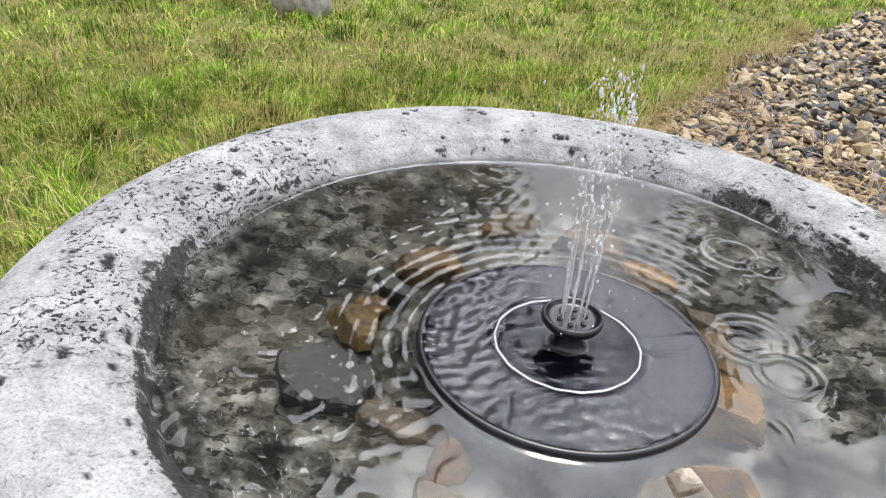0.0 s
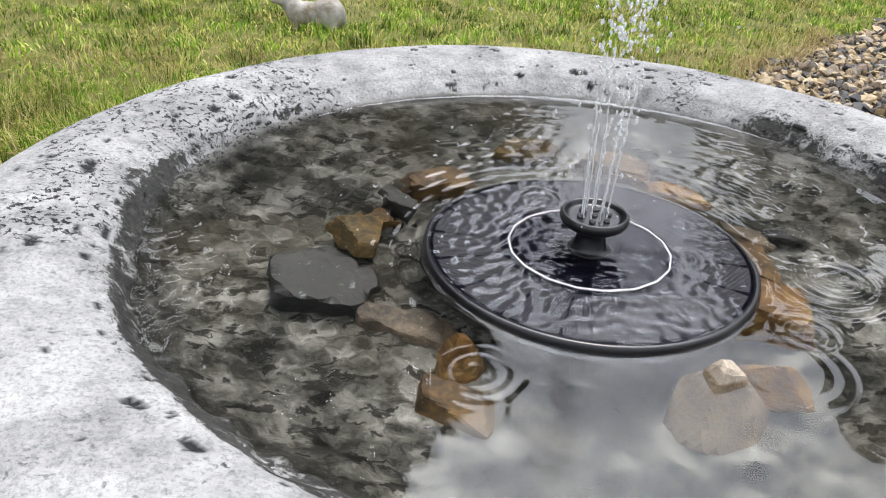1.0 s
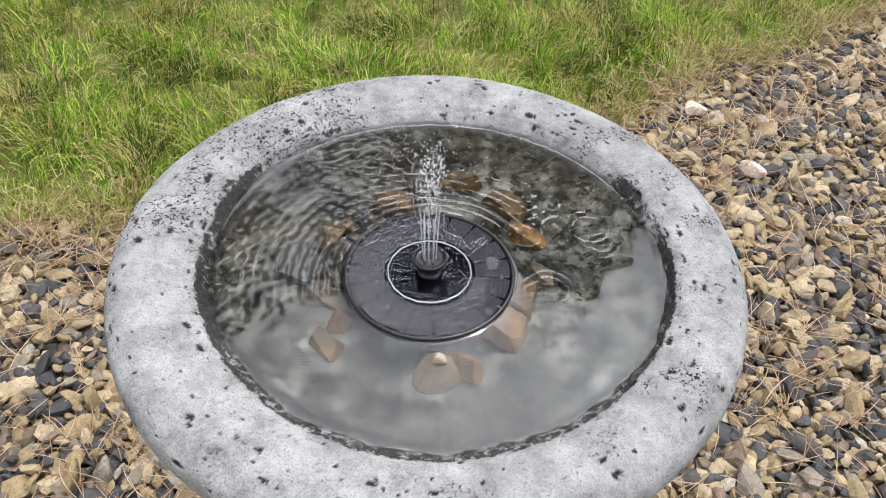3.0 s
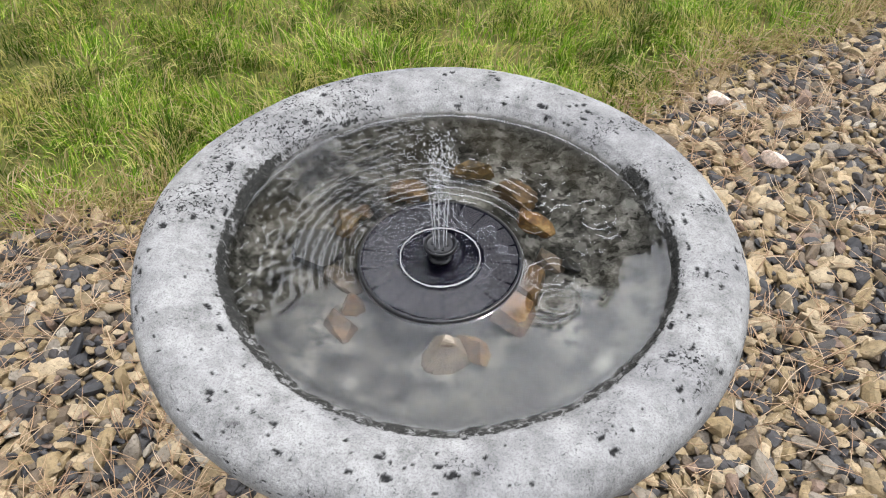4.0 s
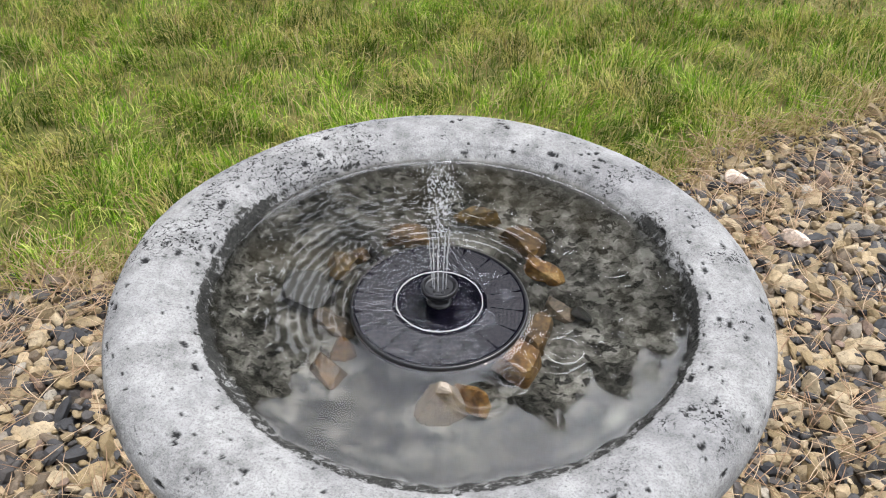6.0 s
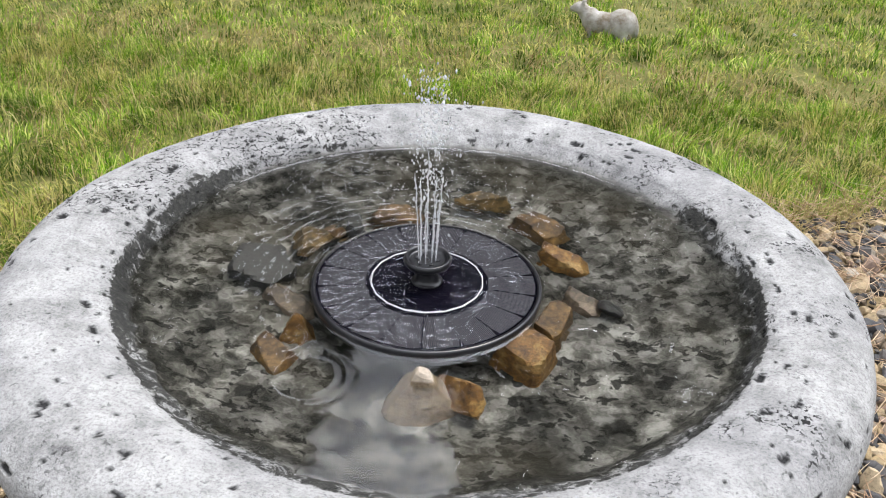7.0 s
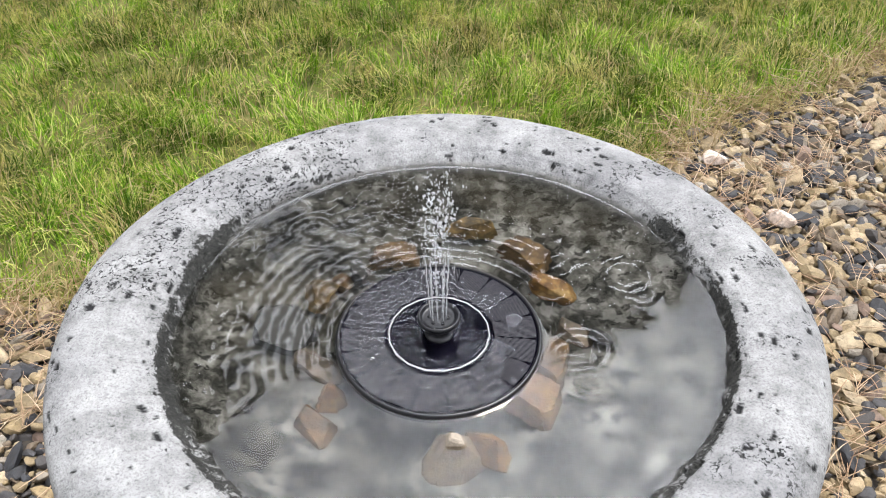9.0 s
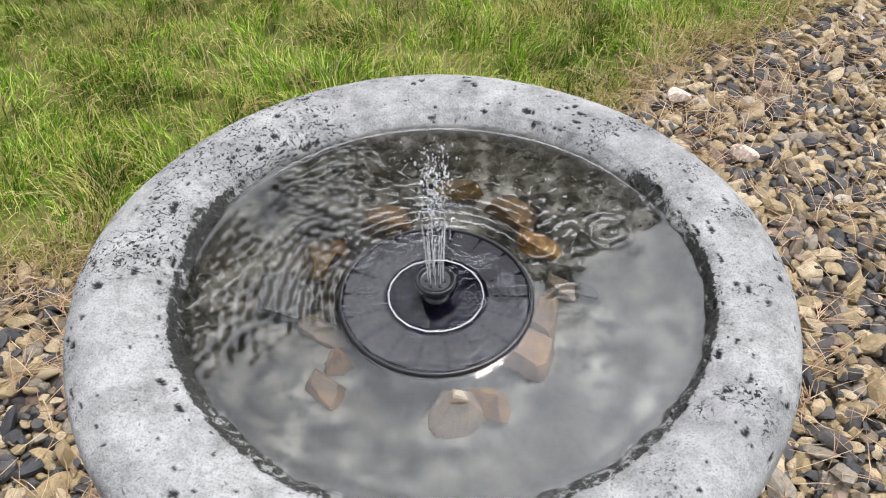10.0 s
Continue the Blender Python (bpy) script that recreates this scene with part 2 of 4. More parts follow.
def make_needle():
    k = Mat("dead_pine_needle", 0.6)
    k.col(k.ramp(k.island(), [(0.0, (0.38, 0.22, 0.12)), (0.5, (0.58, 0.38, 0.22)), (1.0, (0.74, 0.57, 0.38))]))
    return k.m


def make_statue():
    k = Mat("weathered_plaster", 0.9)
    c = k.ramp(k.noise(16, 5, 0.65), [(0.35, (0.24, 0.19, 0.13)), (0.5, (0.46, 0.43, 0.38)), (0.65, (0.62, 0.60, 0.56))])
    k.col(c).bump(k.noise(90, 4), 0.5, 0.004)
    return k.m


STONE = make_cast_stone()
GRAVEL_ISLAND = make_gravel("gravel", False)
GRAVEL_OBJECT = make_gravel("gravel_pebble", True)
PALE_ROCK = make_rock("pale_pink_rock", (0.86, 0.66, 0.52), (1.05, 0.84, 0.68), (1.2, 1.0, 0.86), 25)
GOLD_ROCK = make_rock("golden_rock", (0.13, 0.055, 0.012), (0.38, 0.20, 0.05), (0.66, 0.45, 0.19), wet=True)
BROWN_ROCK = make_rock("brown_rock", (0.055, 0.028, 0.009), (0.18, 0.10, 0.027), (0.35, 0.215, 0.072), wet=True)
MOSS_ROCK = make_rock("mossy_rock", (0.055, 0.036, 0.008), (0.18, 0.115, 0.028), (0.36, 0.24, 0.08), 90, wet=True)
GREY_ROCK = make_rock("grey_rock", (0.26, 0.19, 0.13), (0.50, 0.40, 0.31), (0.72, 0.60, 0.49), wet=True)
SLATE = make_rock("dark_slate", (0.014, 0.015, 0.015), (0.020, 0.021, 0.020), (0.028, 0.028, 0.027), 40)
UMBER_ROCK = make_rock("umber_rock", (0.06, 0.045, 0.03), (0.14, 0.105, 0.07), (0.24, 0.185, 0.125))
GRASS = make_grass("grass_blade", False)
STRAW = make_grass("straw", True)
SOIL = make_soil()
BED = make_bed()
WATER = make_water()
FILM = make_film()
SPRAY = make_spray()
BLACK = make_plain("black_plastic", (0.006, 0.006, 0.008), (0.012, 0.012, 0.014), 0.28, 150, 0.05)
PANEL = make_plain("solar_panel", (0.005, 0.005, 0.010), (0.010, 0.009, 0.017), 0.4, 60, 0.03, 0.0)
CELL = make_plain("solar_cell_stripe", (0.11, 0.11, 0.125), (0.17, 0.17, 0.19), 0.5, 300, 0.0, 0.0)
WHITE_LINE = make_plain("white_line", (1.1, 1.1, 1.1), (1.25, 1.25, 1.25), 0.5, 300, 0.0)
FOLIAGE = make_foliage()
BARK = make_rock("pine_bark", (0.05, 0.035, 0.025), (0.12, 0.08, 0.055), (0.20, 0.15, 0.11), 12)
NEEDLE = make_needle()
STATUE = make_statue()
PETAL = make_plain("white_petal", (0.7, 0.7, 0.66), (0.82, 0.82, 0.78), 0.6)


# ---------------------------------------------------------------- mesh tools


def vnoise(p, size, seed=0):
    """Value noise from 0 to 1 at points p (n, 3), with features of that size in metres."""
    q = np.asarray(p, float) / size + 1000.0
    i = np.floor(q).astype(np.int64)
    f = q - i
    u = f * f * (3 - 2 * f)
    out = np.zeros(len(q))
    for dx in (0, 1):
        for dy in (0, 1):
            for dz in (0, 1):
                h = ((i[:, 0] + dx) * 73856093) ^ ((i[:, 1] + dy) * 19349663) ^ ((i[:, 2] + dz) * 83492791) ^ (seed * 2654435761)
                h = (h ^ (h >> 13)) * 1274126177 & 0xFFFFFFFF
                w = (u[:, 0] if dx else 1 - u[:, 0]) * (u[:, 1] if dy else 1 - u[:, 1]) * (u[:, 2] if dz else 1 - u[:, 2])
                out += w * ((h ^ (h >> 16)) & 0xFFFF) / 65535.0
    return out


def fractal(p, size, seed=0, octaves=3):
    return sum(vnoise(p, size / 2 ** o, seed + o) * 0.5 ** o for o in range(octaves)) / sum(0.5 ** o for o in range(octaves))


def raw_mesh(name, verts, faces, material, smooth=True):
    """A mesh from an array of places and an array of equal-sided faces (or a list of such arrays)."""
    me = bpy.data.meshes.new(name)
    groups = faces if isinstance(faces, list) else [faces]
    sizes = np.concatenate([np.full(len(g), g.shape[1]) for g in groups])
    loops = np.concatenate([g.ravel() for g in groups])
    me.vertices.add(len(verts))
    me.vertices.foreach_set("co", np.asarray(verts, np.float32).ravel())
    me.loops.add(len(loops))
    me.loops.foreach_set("vertex_index", loops.astype(np.int32))
    me.polygons.add(len(sizes))
    me.polygons.foreach_set("loop_start", np.concatenate([[0], np.cumsum(sizes)[:-1]]).astype(np.int32))
    me.polygons.foreach_set("use_smooth", np.full(len(sizes), smooth))
    me.materials.append(material)
    me.update(calc_edges=True)
    me.validate()
    return me


def part(name, data, parent, label="", kind=""):
    """Links a mesh as one object under a thing or under a part."""
    ob = new(name, data)
    ob.parent = parent
    return tagged(ob, label, "", "", kind)


def thing(name, place, label, category, group="", kind=""):
    ob = new(name)
    ob.location = place
    ob.empty_display_size = 0.05
    return tagged(ob, label, category, group, kind)


def lathe_mesh(name, prof, n, material, smooth=True):
    prof = np.array(prof, float)
    a = np.arange(n) * 2 * np.pi / n
    v = np.stack([np.outer(prof[:, 0], np.cos(a)), np.outer(prof[:, 0], np.sin(a)), np.repeat(prof[:, 1:2], n, 1)], -1).reshape(-1, 3)
    return raw_mesh(name, v, lathe_faces(len(prof), n), material, smooth)


def lathe_faces(m, n):
    i, j = np.meshgrid(np.arange(m - 1), np.arange(n), indexing="ij")
    k = (j + 1) % n
    return np.stack([i * n + j, i * n + k, (i + 1) * n + k, (i + 1) * n + j], -1).reshape(-1, 4)


def smooth_profile(points, step):
    """A round curve through the points (Catmull-Rom), sampled about every step metres."""
    p = np.array(points, float)
    p = np.vstack([2 * p[0] - p[1], p, 2 * p[-1] - p[-2]])
    out = []
    for a, b, c, d in zip(p, p[1:], p[2:], p[3:]):
        for t in np.arange(0, 1, 1 / max(2, int(np.linalg.norm(c - b) / step))):
            out.append(0.5 * (2 * b + (c - a) * t + (2 * a - 5 * b + 4 * c - d) * t * t + (3 * b - a - 3 * c + d) * t ** 3))
    return np.array(out + [p[-2]])


def ico(level):
    bm = bmesh.new()
    bmesh.ops.create_icosphere(bm, subdivisions=level, radius=1)
    v = np.array([x.co[:] for x in bm.verts])
    f = np.array([[x.index for x in y.verts] for y in bm.faces])
    bm.free()
    return v, f


ICO = {k: ico(k) for k in (1, 2, 3, 4)}


def chunk(level, seed, cuts=11, soft=14.0, rough=0.05, planes=None):
    """A broken stone about 2 across: a ball cut by planes, with softened edges and a rough skin."""
    r = np.random.default_rng(seed)
    d, f = ICO[level]
    n = r.normal(size=(cuts, 3))
    n /= np.linalg.norm(n, axis=1)[:, None]
    o = r.uniform(0.52, 0.95, cuts)
    if planes:
        n = np.array([q[:3] for q in planes])
        n /= np.linalg.norm(n, axis=1)[:, None]
        o = np.array([q[3] for q in planes])
    s = np.maximum(d @ n.T, 0.02) / o
    rad = (np.sum(s ** soft, 1)) ** (-1 / soft)
    rad = np.minimum(rad, 1.25)
    v = d * rad[:, None]
    if rough:
        v = v * (1 + rough * (fractal(v, 0.5, seed) - 0.5) * 2)[:, None]
    return v, f


# ---------------------------------------------------------------- ground
def border(x):
    """The y at which the gravel ends and the lawn begins."""
    y = np.interp(x, [-6, -2, -1.0, -0.75, -0.3, 0.05, 0.42, 0.75, 1.12, 1.4, 1.78, 2.5, 4, 9], [-0.6, 0.22, 0.57, 0.66, 0.80, 0.93, 1.22, 1.47, 1.76, 2.00, 2.35, 2.80, 3.6, 6.4])
    x = np.asarray(x, float)
    return y + 0.025 * np.sin(x * 11 + 1) + 0.018 * np.sin(x * 27)


def build_ground():
    n = 60
    g = np.linspace(-1, 1, n)
    g = np.sign(g) * (np.abs(g) ** 3 * 600 + np.abs(g) * 6)
    x, y = np.meshgrid(g, g)
    z = np.where(np.hypot(x, y) > 30, 0.2 * np.sin(x * 0.05) * np.cos(y * 0.06), 0) - 0.012
    v = np.stack([x.ravel(), y.ravel(), z.ravel()], 1)
    i, j = np.meshgrid(np.arange(n - 1), np.arange(n - 1), indexing="ij")
    f = np.stack([i * n + j, i * n + j + 1, (i + 1) * n + j + 1, (i + 1) * n + j], -1).reshape(-1, 4)
    tagged(new("ground", raw_mesh("ground", v, f, SOIL)), "lawn ground of thin soil", "ground", "", "structure")
    xs = np.linspace(-6, 9, 160)
    rows = 24
    v = []
    for k in range(rows):
        w = k / (rows - 1)
        ys = -5 + (border(xs) + 5) * w
        v.append(np.stack([xs, ys, np.full_like(xs, -0.006) + 0.004 * vnoise(np.stack([xs, ys, xs * 0], 1), 0.1)], 1))
    v = np.concatenate(v)
    m = len(xs)
    i, j = np.meshgrid(np.arange(rows - 1), np.arange(m - 1), indexing="ij")
    f = np.stack([i * m + j, i * m + j + 1, (i + 1) * m + j + 1, (i + 1) * m + j], -1).reshape(-1, 4)
    bed = tagged(new("gravel_bed", raw_mesh("gravel_bed", v, f, BED)), "bed of mixed tan and slate gravel round the bird bath", "gravel", "", "structure")
    return bed


# ---------------------------------------------------------------- bird bath
H = 0.70                      # top of the rim
CX, CY = 0.014, 0.016         # middle of the bath
ZW = H - 0.022                # water level
PX, PY, PR = 0.0098, -0.0095, 0.0855   # solar fountain

PROFILE = [(0.10, -0.150), (0.16, -0.138), (0.21, -0.120), (0.255, -0.094), (0.284, -0.070), (0.299, -0.051), (0.305, -0.034), (0.303, -0.019), (0.296, -0.009),
           (0.285, -0.002), (0.271, 0.0), (0.258, -0.002), (0.246, -0.0060), (0.240, -0.0090), (0.2365, -0.0130), (0.2335, -0.0180), (0.2300, -0.0235), (0.224, -0.0305),
           (0.212, -0.039), (0.188, -0.050), (0.15, -0.058), (0.10, -0.0615), (0.05, -0.063), (0.004, -0.0635)]


def build_bath():
    bath = thing("bird_bath", (CX, CY, 0), "round pale grey cast stone bird bath with pitted rim", "bird bath")
    fine, coarse = smooth_profile(PROFILE, 0.0015), smooth_profile(PROFILE, 0.005)
    keep = lambda q: (q[:, 0] > 0.205) & (q[:, 1] > -0.06)  # noqa: E731
    mid = fine[keep(fine)]
    edge = coarse[~keep(coarse)]
    prof = np.concatenate([np.array([q for q in edge if q[1] < -0.0601 and q[0] > 0.09 and q[1] < -0.0645]), mid, np.array([q for q in edge if q[1] >= -0.0645 and q[0] < 0.206])])
    n = 1400
    m = len(prof)
    a = np.arange(n) * 2 * np.pi / n
    tang = np.gradient(prof, axis=0)
    nrm = np.stack([tang[:, 1], -tang[:, 0]], 1)
    nrm /= np.linalg.norm(nrm, axis=1)[:, None]
    R, A = np.repeat(prof[:, 0], n), np.tile(a, m)
    Z, NR, NZ = np.repeat(prof[:, 1], n), np.repeat(nrm[:, 0], n), np.repeat(nrm[:, 1], n)
    p = np.stack([R * np.cos(A), R * np.sin(A), Z], 1)
    arc = np.concatenate([[0], np.cumsum(np.linalg.norm(np.diff(prof, axis=0), axis=1))])
    S = np.repeat(arc, n)
    lip = np.exp(-((np.repeat(arc, n) - arc[np.argmin(np.abs(prof[:, 0] - 0.230) + np.where(prof[:, 1] < -0.03, 9, 0))]) / 0.011) ** 2)
    inside = 1 / (1 + np.exp((R - 0.229) / 0.002)) * (Z > -0.066) * (np.arange(len(R)) > np.argmax(prof[:, 1]) * n)
    inside = np.where(S > arc[np.argmax(prof[:, 1])], inside, 0)
    # slow lumps, a ragged lip, a lumpy bowl
    d = 0.007 * (fractal(p, 0.16, 1, 2) - 0.5) + 0.0016 * (fractal(p, 0.022, 5, 3) - 0.5)
    d += lip * (0.010 * (fractal(p, 0.035, 11, 3) - 0.5) + 0.004 * (vnoise(p, 0.009, 15) - 0.5))
    d += inside * 0.010 * (fractal(p, 0.030, 21, 3) - 0.5)
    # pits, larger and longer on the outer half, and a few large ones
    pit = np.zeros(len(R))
    r = np.random.default_rng(3)
    top = (R > 0.224) & (Z > -0.075) & (inside < 0.5)
    idx = np.nonzero(top)[0]
    at, st, rt = A[idx], S[idx], R[idx]
    s_in = arc[np.argmin(np.abs(prof[:, 0] - 0.232) + np.where(prof[:, 1] < -0.03, 9, 0))]
    s_out = arc[np.argmin(np.abs(prof[:, 0] - 0.299) + np.where(prof[:, 1] > -0.04, 9, 0))]
    marks = [(-0.005, -0.243, 3.6), (0.077, -0.237, 3.4), (0.237, -0.152, 4.6), (0.223, 0.128, 6.0), (-0.163, 0.196, 6.0), (-0.16, -0.203, 4.0), (0.238, -0.077, 5.5), (-0.024, 0.285, 4.0),
             (0.248, -0.019, 5.0), (-0.177, 0.178, 6.0), (-0.199, 0.16, 4.0), (-0.23, 0.113, 3.5), (-0.199, -0.115, 5.5), (0.0, -0.262, 6.0), (0.055, 0.251, 4.0), (0.286, -0.028, 4.2)]
    pits = []
    for x, y, size in marks:
        x, y = x - CX, y - CY
        rr = math.hypot(x, y)
        k = np.argmin(np.abs(prof[:, 0] - rr) + np.where((prof[:, 1] < -0.02), 9, 0))
        pits.append((math.atan2(y, x), arc[k], size * 0.00062, r.uniform(1.2, 2.2)))
    for _ in range(430):
        size = min(0.0036, 0.0009 * math.exp(abs(r.normal(0, 0.55))))
        pits.append((r.uniform(-math.pi, math.pi), r.uniform(s_out, s_in), size, r.uniform(1.2, 3.2)))
    for th, s0, size, long in pits:
        da = (at - th + np.pi) % (2 * np.pi) - np.pi
        near = np.nonzero((np.abs(da) * 0.27 < size * long * 1.8) & (np.abs(st - s0) < size * 1.8))[0]
        if not len(near):
            continue
        q = p[idx[near]]
        e = np.hypot(da[near] * rt[near] / (size * long), (st[near] - s0) / size) + 1.6 * (fractal(q, size * 0.7, 31, 3) - 0.5)
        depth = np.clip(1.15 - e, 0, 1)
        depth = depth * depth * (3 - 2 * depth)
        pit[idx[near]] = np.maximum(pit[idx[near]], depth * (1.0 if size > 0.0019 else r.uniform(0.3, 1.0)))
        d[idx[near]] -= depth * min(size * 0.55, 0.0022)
    outer = np.clip((R - 0.245) / 0.055, 0, 1) * (S < s_in)
    d_out = outer * (0.005 + 0.017 * (0.5 - 0.5 * np.cos(A)) ** 1.5)
    p[:, 0] += d_out * np.cos(A)
    p[:, 1] += d_out * np.sin(A)
    d_in = -0.009 * np.sin(A) ** 2 * np.clip((0.238 - R) / 0.008, 0, 1) * np.clip((R - 0.15) / 0.05, 0, 1) * (S > s_in - 0.01)
    p[:, 0] += d_in * np.cos(A)
    p[:, 1] += d_in * np.sin(A)
    p[:, 0] += d * NR * np.cos(A)
    p[:, 1] += d * NR * np.sin(A)
    p[:, 2] += d * NZ
    near_side = 0.5 - 0.5 * np.sin(A - 0.1)
    sides = np.clip(np.abs(np.cos(A)) * 0.55 + near_side * 1.1 - 0.10, 0, 1)
    wall = np.clip((0.2375 + 0.003 * sides - R) / 0.004, 0, 1) * np.clip((R - 0.221 + 0.009 * np.sin(A) ** 2) / 0.004, 0, 1) * (S > arc[np.argmax(prof[:, 1])])
    grime = sum(w * np.exp(-(((A - radians(g) + np.pi) % (2 * np.pi) - np.pi) / radians(wd)) ** 2) for g, wd, w in ((163, 13, 0.6), (128, 5, 0.4), (31, 6, 0.6), (-5, 16, 0.35), (205, 16, 0.35), (60, 12, 0.2)))
    stain_shade = 0.75 * grime * np.exp(-((R - 0.238) / 0.010) ** 2) * (S > arc[np.argmax(prof[:, 1])])
    stain_shade += wall * (0.14 + 0.46 * sides ** 1.5) + 0.16 * np.exp(-((R - 0.243) / 0.006) ** 2) * (S > arc[np.argmax(prof[:, 1])])
    # outer face below its belly: brownish staining, and underside shade put into the colour
    stain_shade += 0.30 * np.clip((-0.030 - Z) / 0.03, 0, 1) * (S < arc[np.argmax(prof[:, 1])])
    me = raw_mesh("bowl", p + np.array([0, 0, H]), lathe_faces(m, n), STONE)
    for key, val in (("pit", np.clip((pit - 0.2) * 3.5, 0, 1)), ("stain_shade", np.clip(stain_shade, 0, 1)), ("wear", np.clip(sum(w * np.exp(-(((A - radians(g) + np.pi) % (2 * np.pi) - np.pi) / radians(wd)) ** 2) for g, wd, w in ((142, 38, 1.0), (20, 30, 0.5), (180, 20, 0.5))), 0, 1)), ("bowl", inside)):
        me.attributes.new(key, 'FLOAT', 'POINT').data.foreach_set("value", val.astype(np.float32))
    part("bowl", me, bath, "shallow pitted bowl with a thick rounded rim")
    foot = smooth_profile([(0.02, 0.556), (0.10, 0.554), (0.108, 0.54), (0.098, 0.50), (0.088, 0.40), (0.092, 0.26), (0.112, 0.15), (0.150, 0.10), (0.162, 0.07), (0.170, 0.05), (0.172, 0.0), (0.17, -0.01)], 0.006)
    me = lathe_mesh("pedestal", foot, 96, STONE)
    part("pedestal", me, bath, "turned grey stone pedestal")
    return bath


# ---------------------------------------------------------------- water
def waves(x, y, shortest, longest, slope, count, seed):
    """Small crossing waves with that mean slope."""
    r = np.random.default_rng(seed)
    wx, wy = x + 0.003 * np.sin(y * 90 + 1), y + 0.003 * np.sin(x * 80)
    h = 0 * x
    for _ in range(count):
        a, size = r.uniform(0, 2 * np.pi), r.uniform(shortest, longest)
        h += size * np.sin(2 * np.pi / size * (wx * math.cos(a) + wy * math.sin(a)) + r.uniform(0, 6.28))
    return h * slope / (2 * np.pi) * math.sqrt(2 / count)


RINGS = ((-0.071, -0.094, 0.014), (0.131, -0.048, 0.016), (0.086, -0.088, 0.010))   # where drops have just fallen


def ripples(x, y):
    """Height of the water over its level at places x, y."""
    r = np.random.default_rng(12)
    dx, dy = x - PX, y - PY
    dist = np.hypot(dx, dy)
    p = np.stack([x, y, 0 * x], 1)
    busy = 1 / (1 + np.exp(-(dy * 0.9 - dx * 0.5 - 0.012) / 0.018)) * np.exp(-np.maximum(dist - 0.16, 0) / 0.05)
    h = 0.00034 * busy * np.sin(2 * np.pi * (dist / 0.0105) + 3.0 * fractal(p, 0.05, 3, 2)) * np.exp(-np.maximum(dist - PR, 0) / 0.075)
    h += busy * waves(x, y, 0.008, 0.018, 0.065, 40, 41) + waves(x, y, 0.03, 0.07, 0.006, 12, 43)
    for k in range(16):
        if k < 11:
            a, d0 = r.uniform(0.3, 3.4), r.uniform(0.09, 0.19)
        else:
            a, d0 = r.uniform(-2.6, 0.2), r.uniform(0.09, 0.13)
        cx, cy, rad = PX + d0 * math.cos(a), PY + d0 * math.sin(a), r.uniform(0.006, 0.026)
        d = np.hypot(x - cx, y - cy)
        h += r.uniform(0.00007, 0.00015) * np.exp(-((d - rad) / 0.008) ** 2) * np.cos(2 * np.pi * (d - rad) / 0.0085) * (1 if k < 11 else 0.7)
    for cx, cy, rad in RINGS:
        d = np.hypot(x - cx, y - cy)
        h += 0.00009 * np.exp(-((d - rad) / 0.007) ** 2) * np.cos(2 * np.pi * (d - rad) / 0.0065)
    h += 0.0016 * np.exp(-np.maximum(dist - PR, 0) / 0.006)
    return h


def build_water():
    n, m = 1000, 300
    a = np.arange(n) * 2 * np.pi / n
    rad = np.linspace(0.002, 0.2345, m)
    R, A = np.repeat(rad, n), np.tile(a, m)
    x, y = CX + R * np.cos(A), CY + R * np.sin(A)
    z = ZW + ripples(x, y) + 0.0010 * np.clip(np.sin(A) + 0.1, 0, 1) * np.exp(-np.maximum(0.2285 - 0.009 * np.sin(A) ** 2 - R, 0) / 0.0022)
    ob = new("water", raw_mesh("water", np.stack([x, y, z], 1), lathe_faces(m, n)[:, ::-1], WATER))
    ob.visible_shadow = False
    tagged(ob, "clear rippled water filling the bird bath", "water", "", "structure")


# ---------------------------------------------------------------- solar fountain
def box_verts(x0, x1, y0, y1, z0, z1):
    return np.array([(x, y, z) for z in (z0, z1) for x, y in ((x0, y0), (x1, y0), (x1, y1), (x0, y1))])


BOX = np.array([(3, 2, 1, 0), (4, 5, 6, 7), (0, 1, 5, 4), (1, 2, 6, 5), (2, 3, 7, 6), (3, 0, 4, 7)])


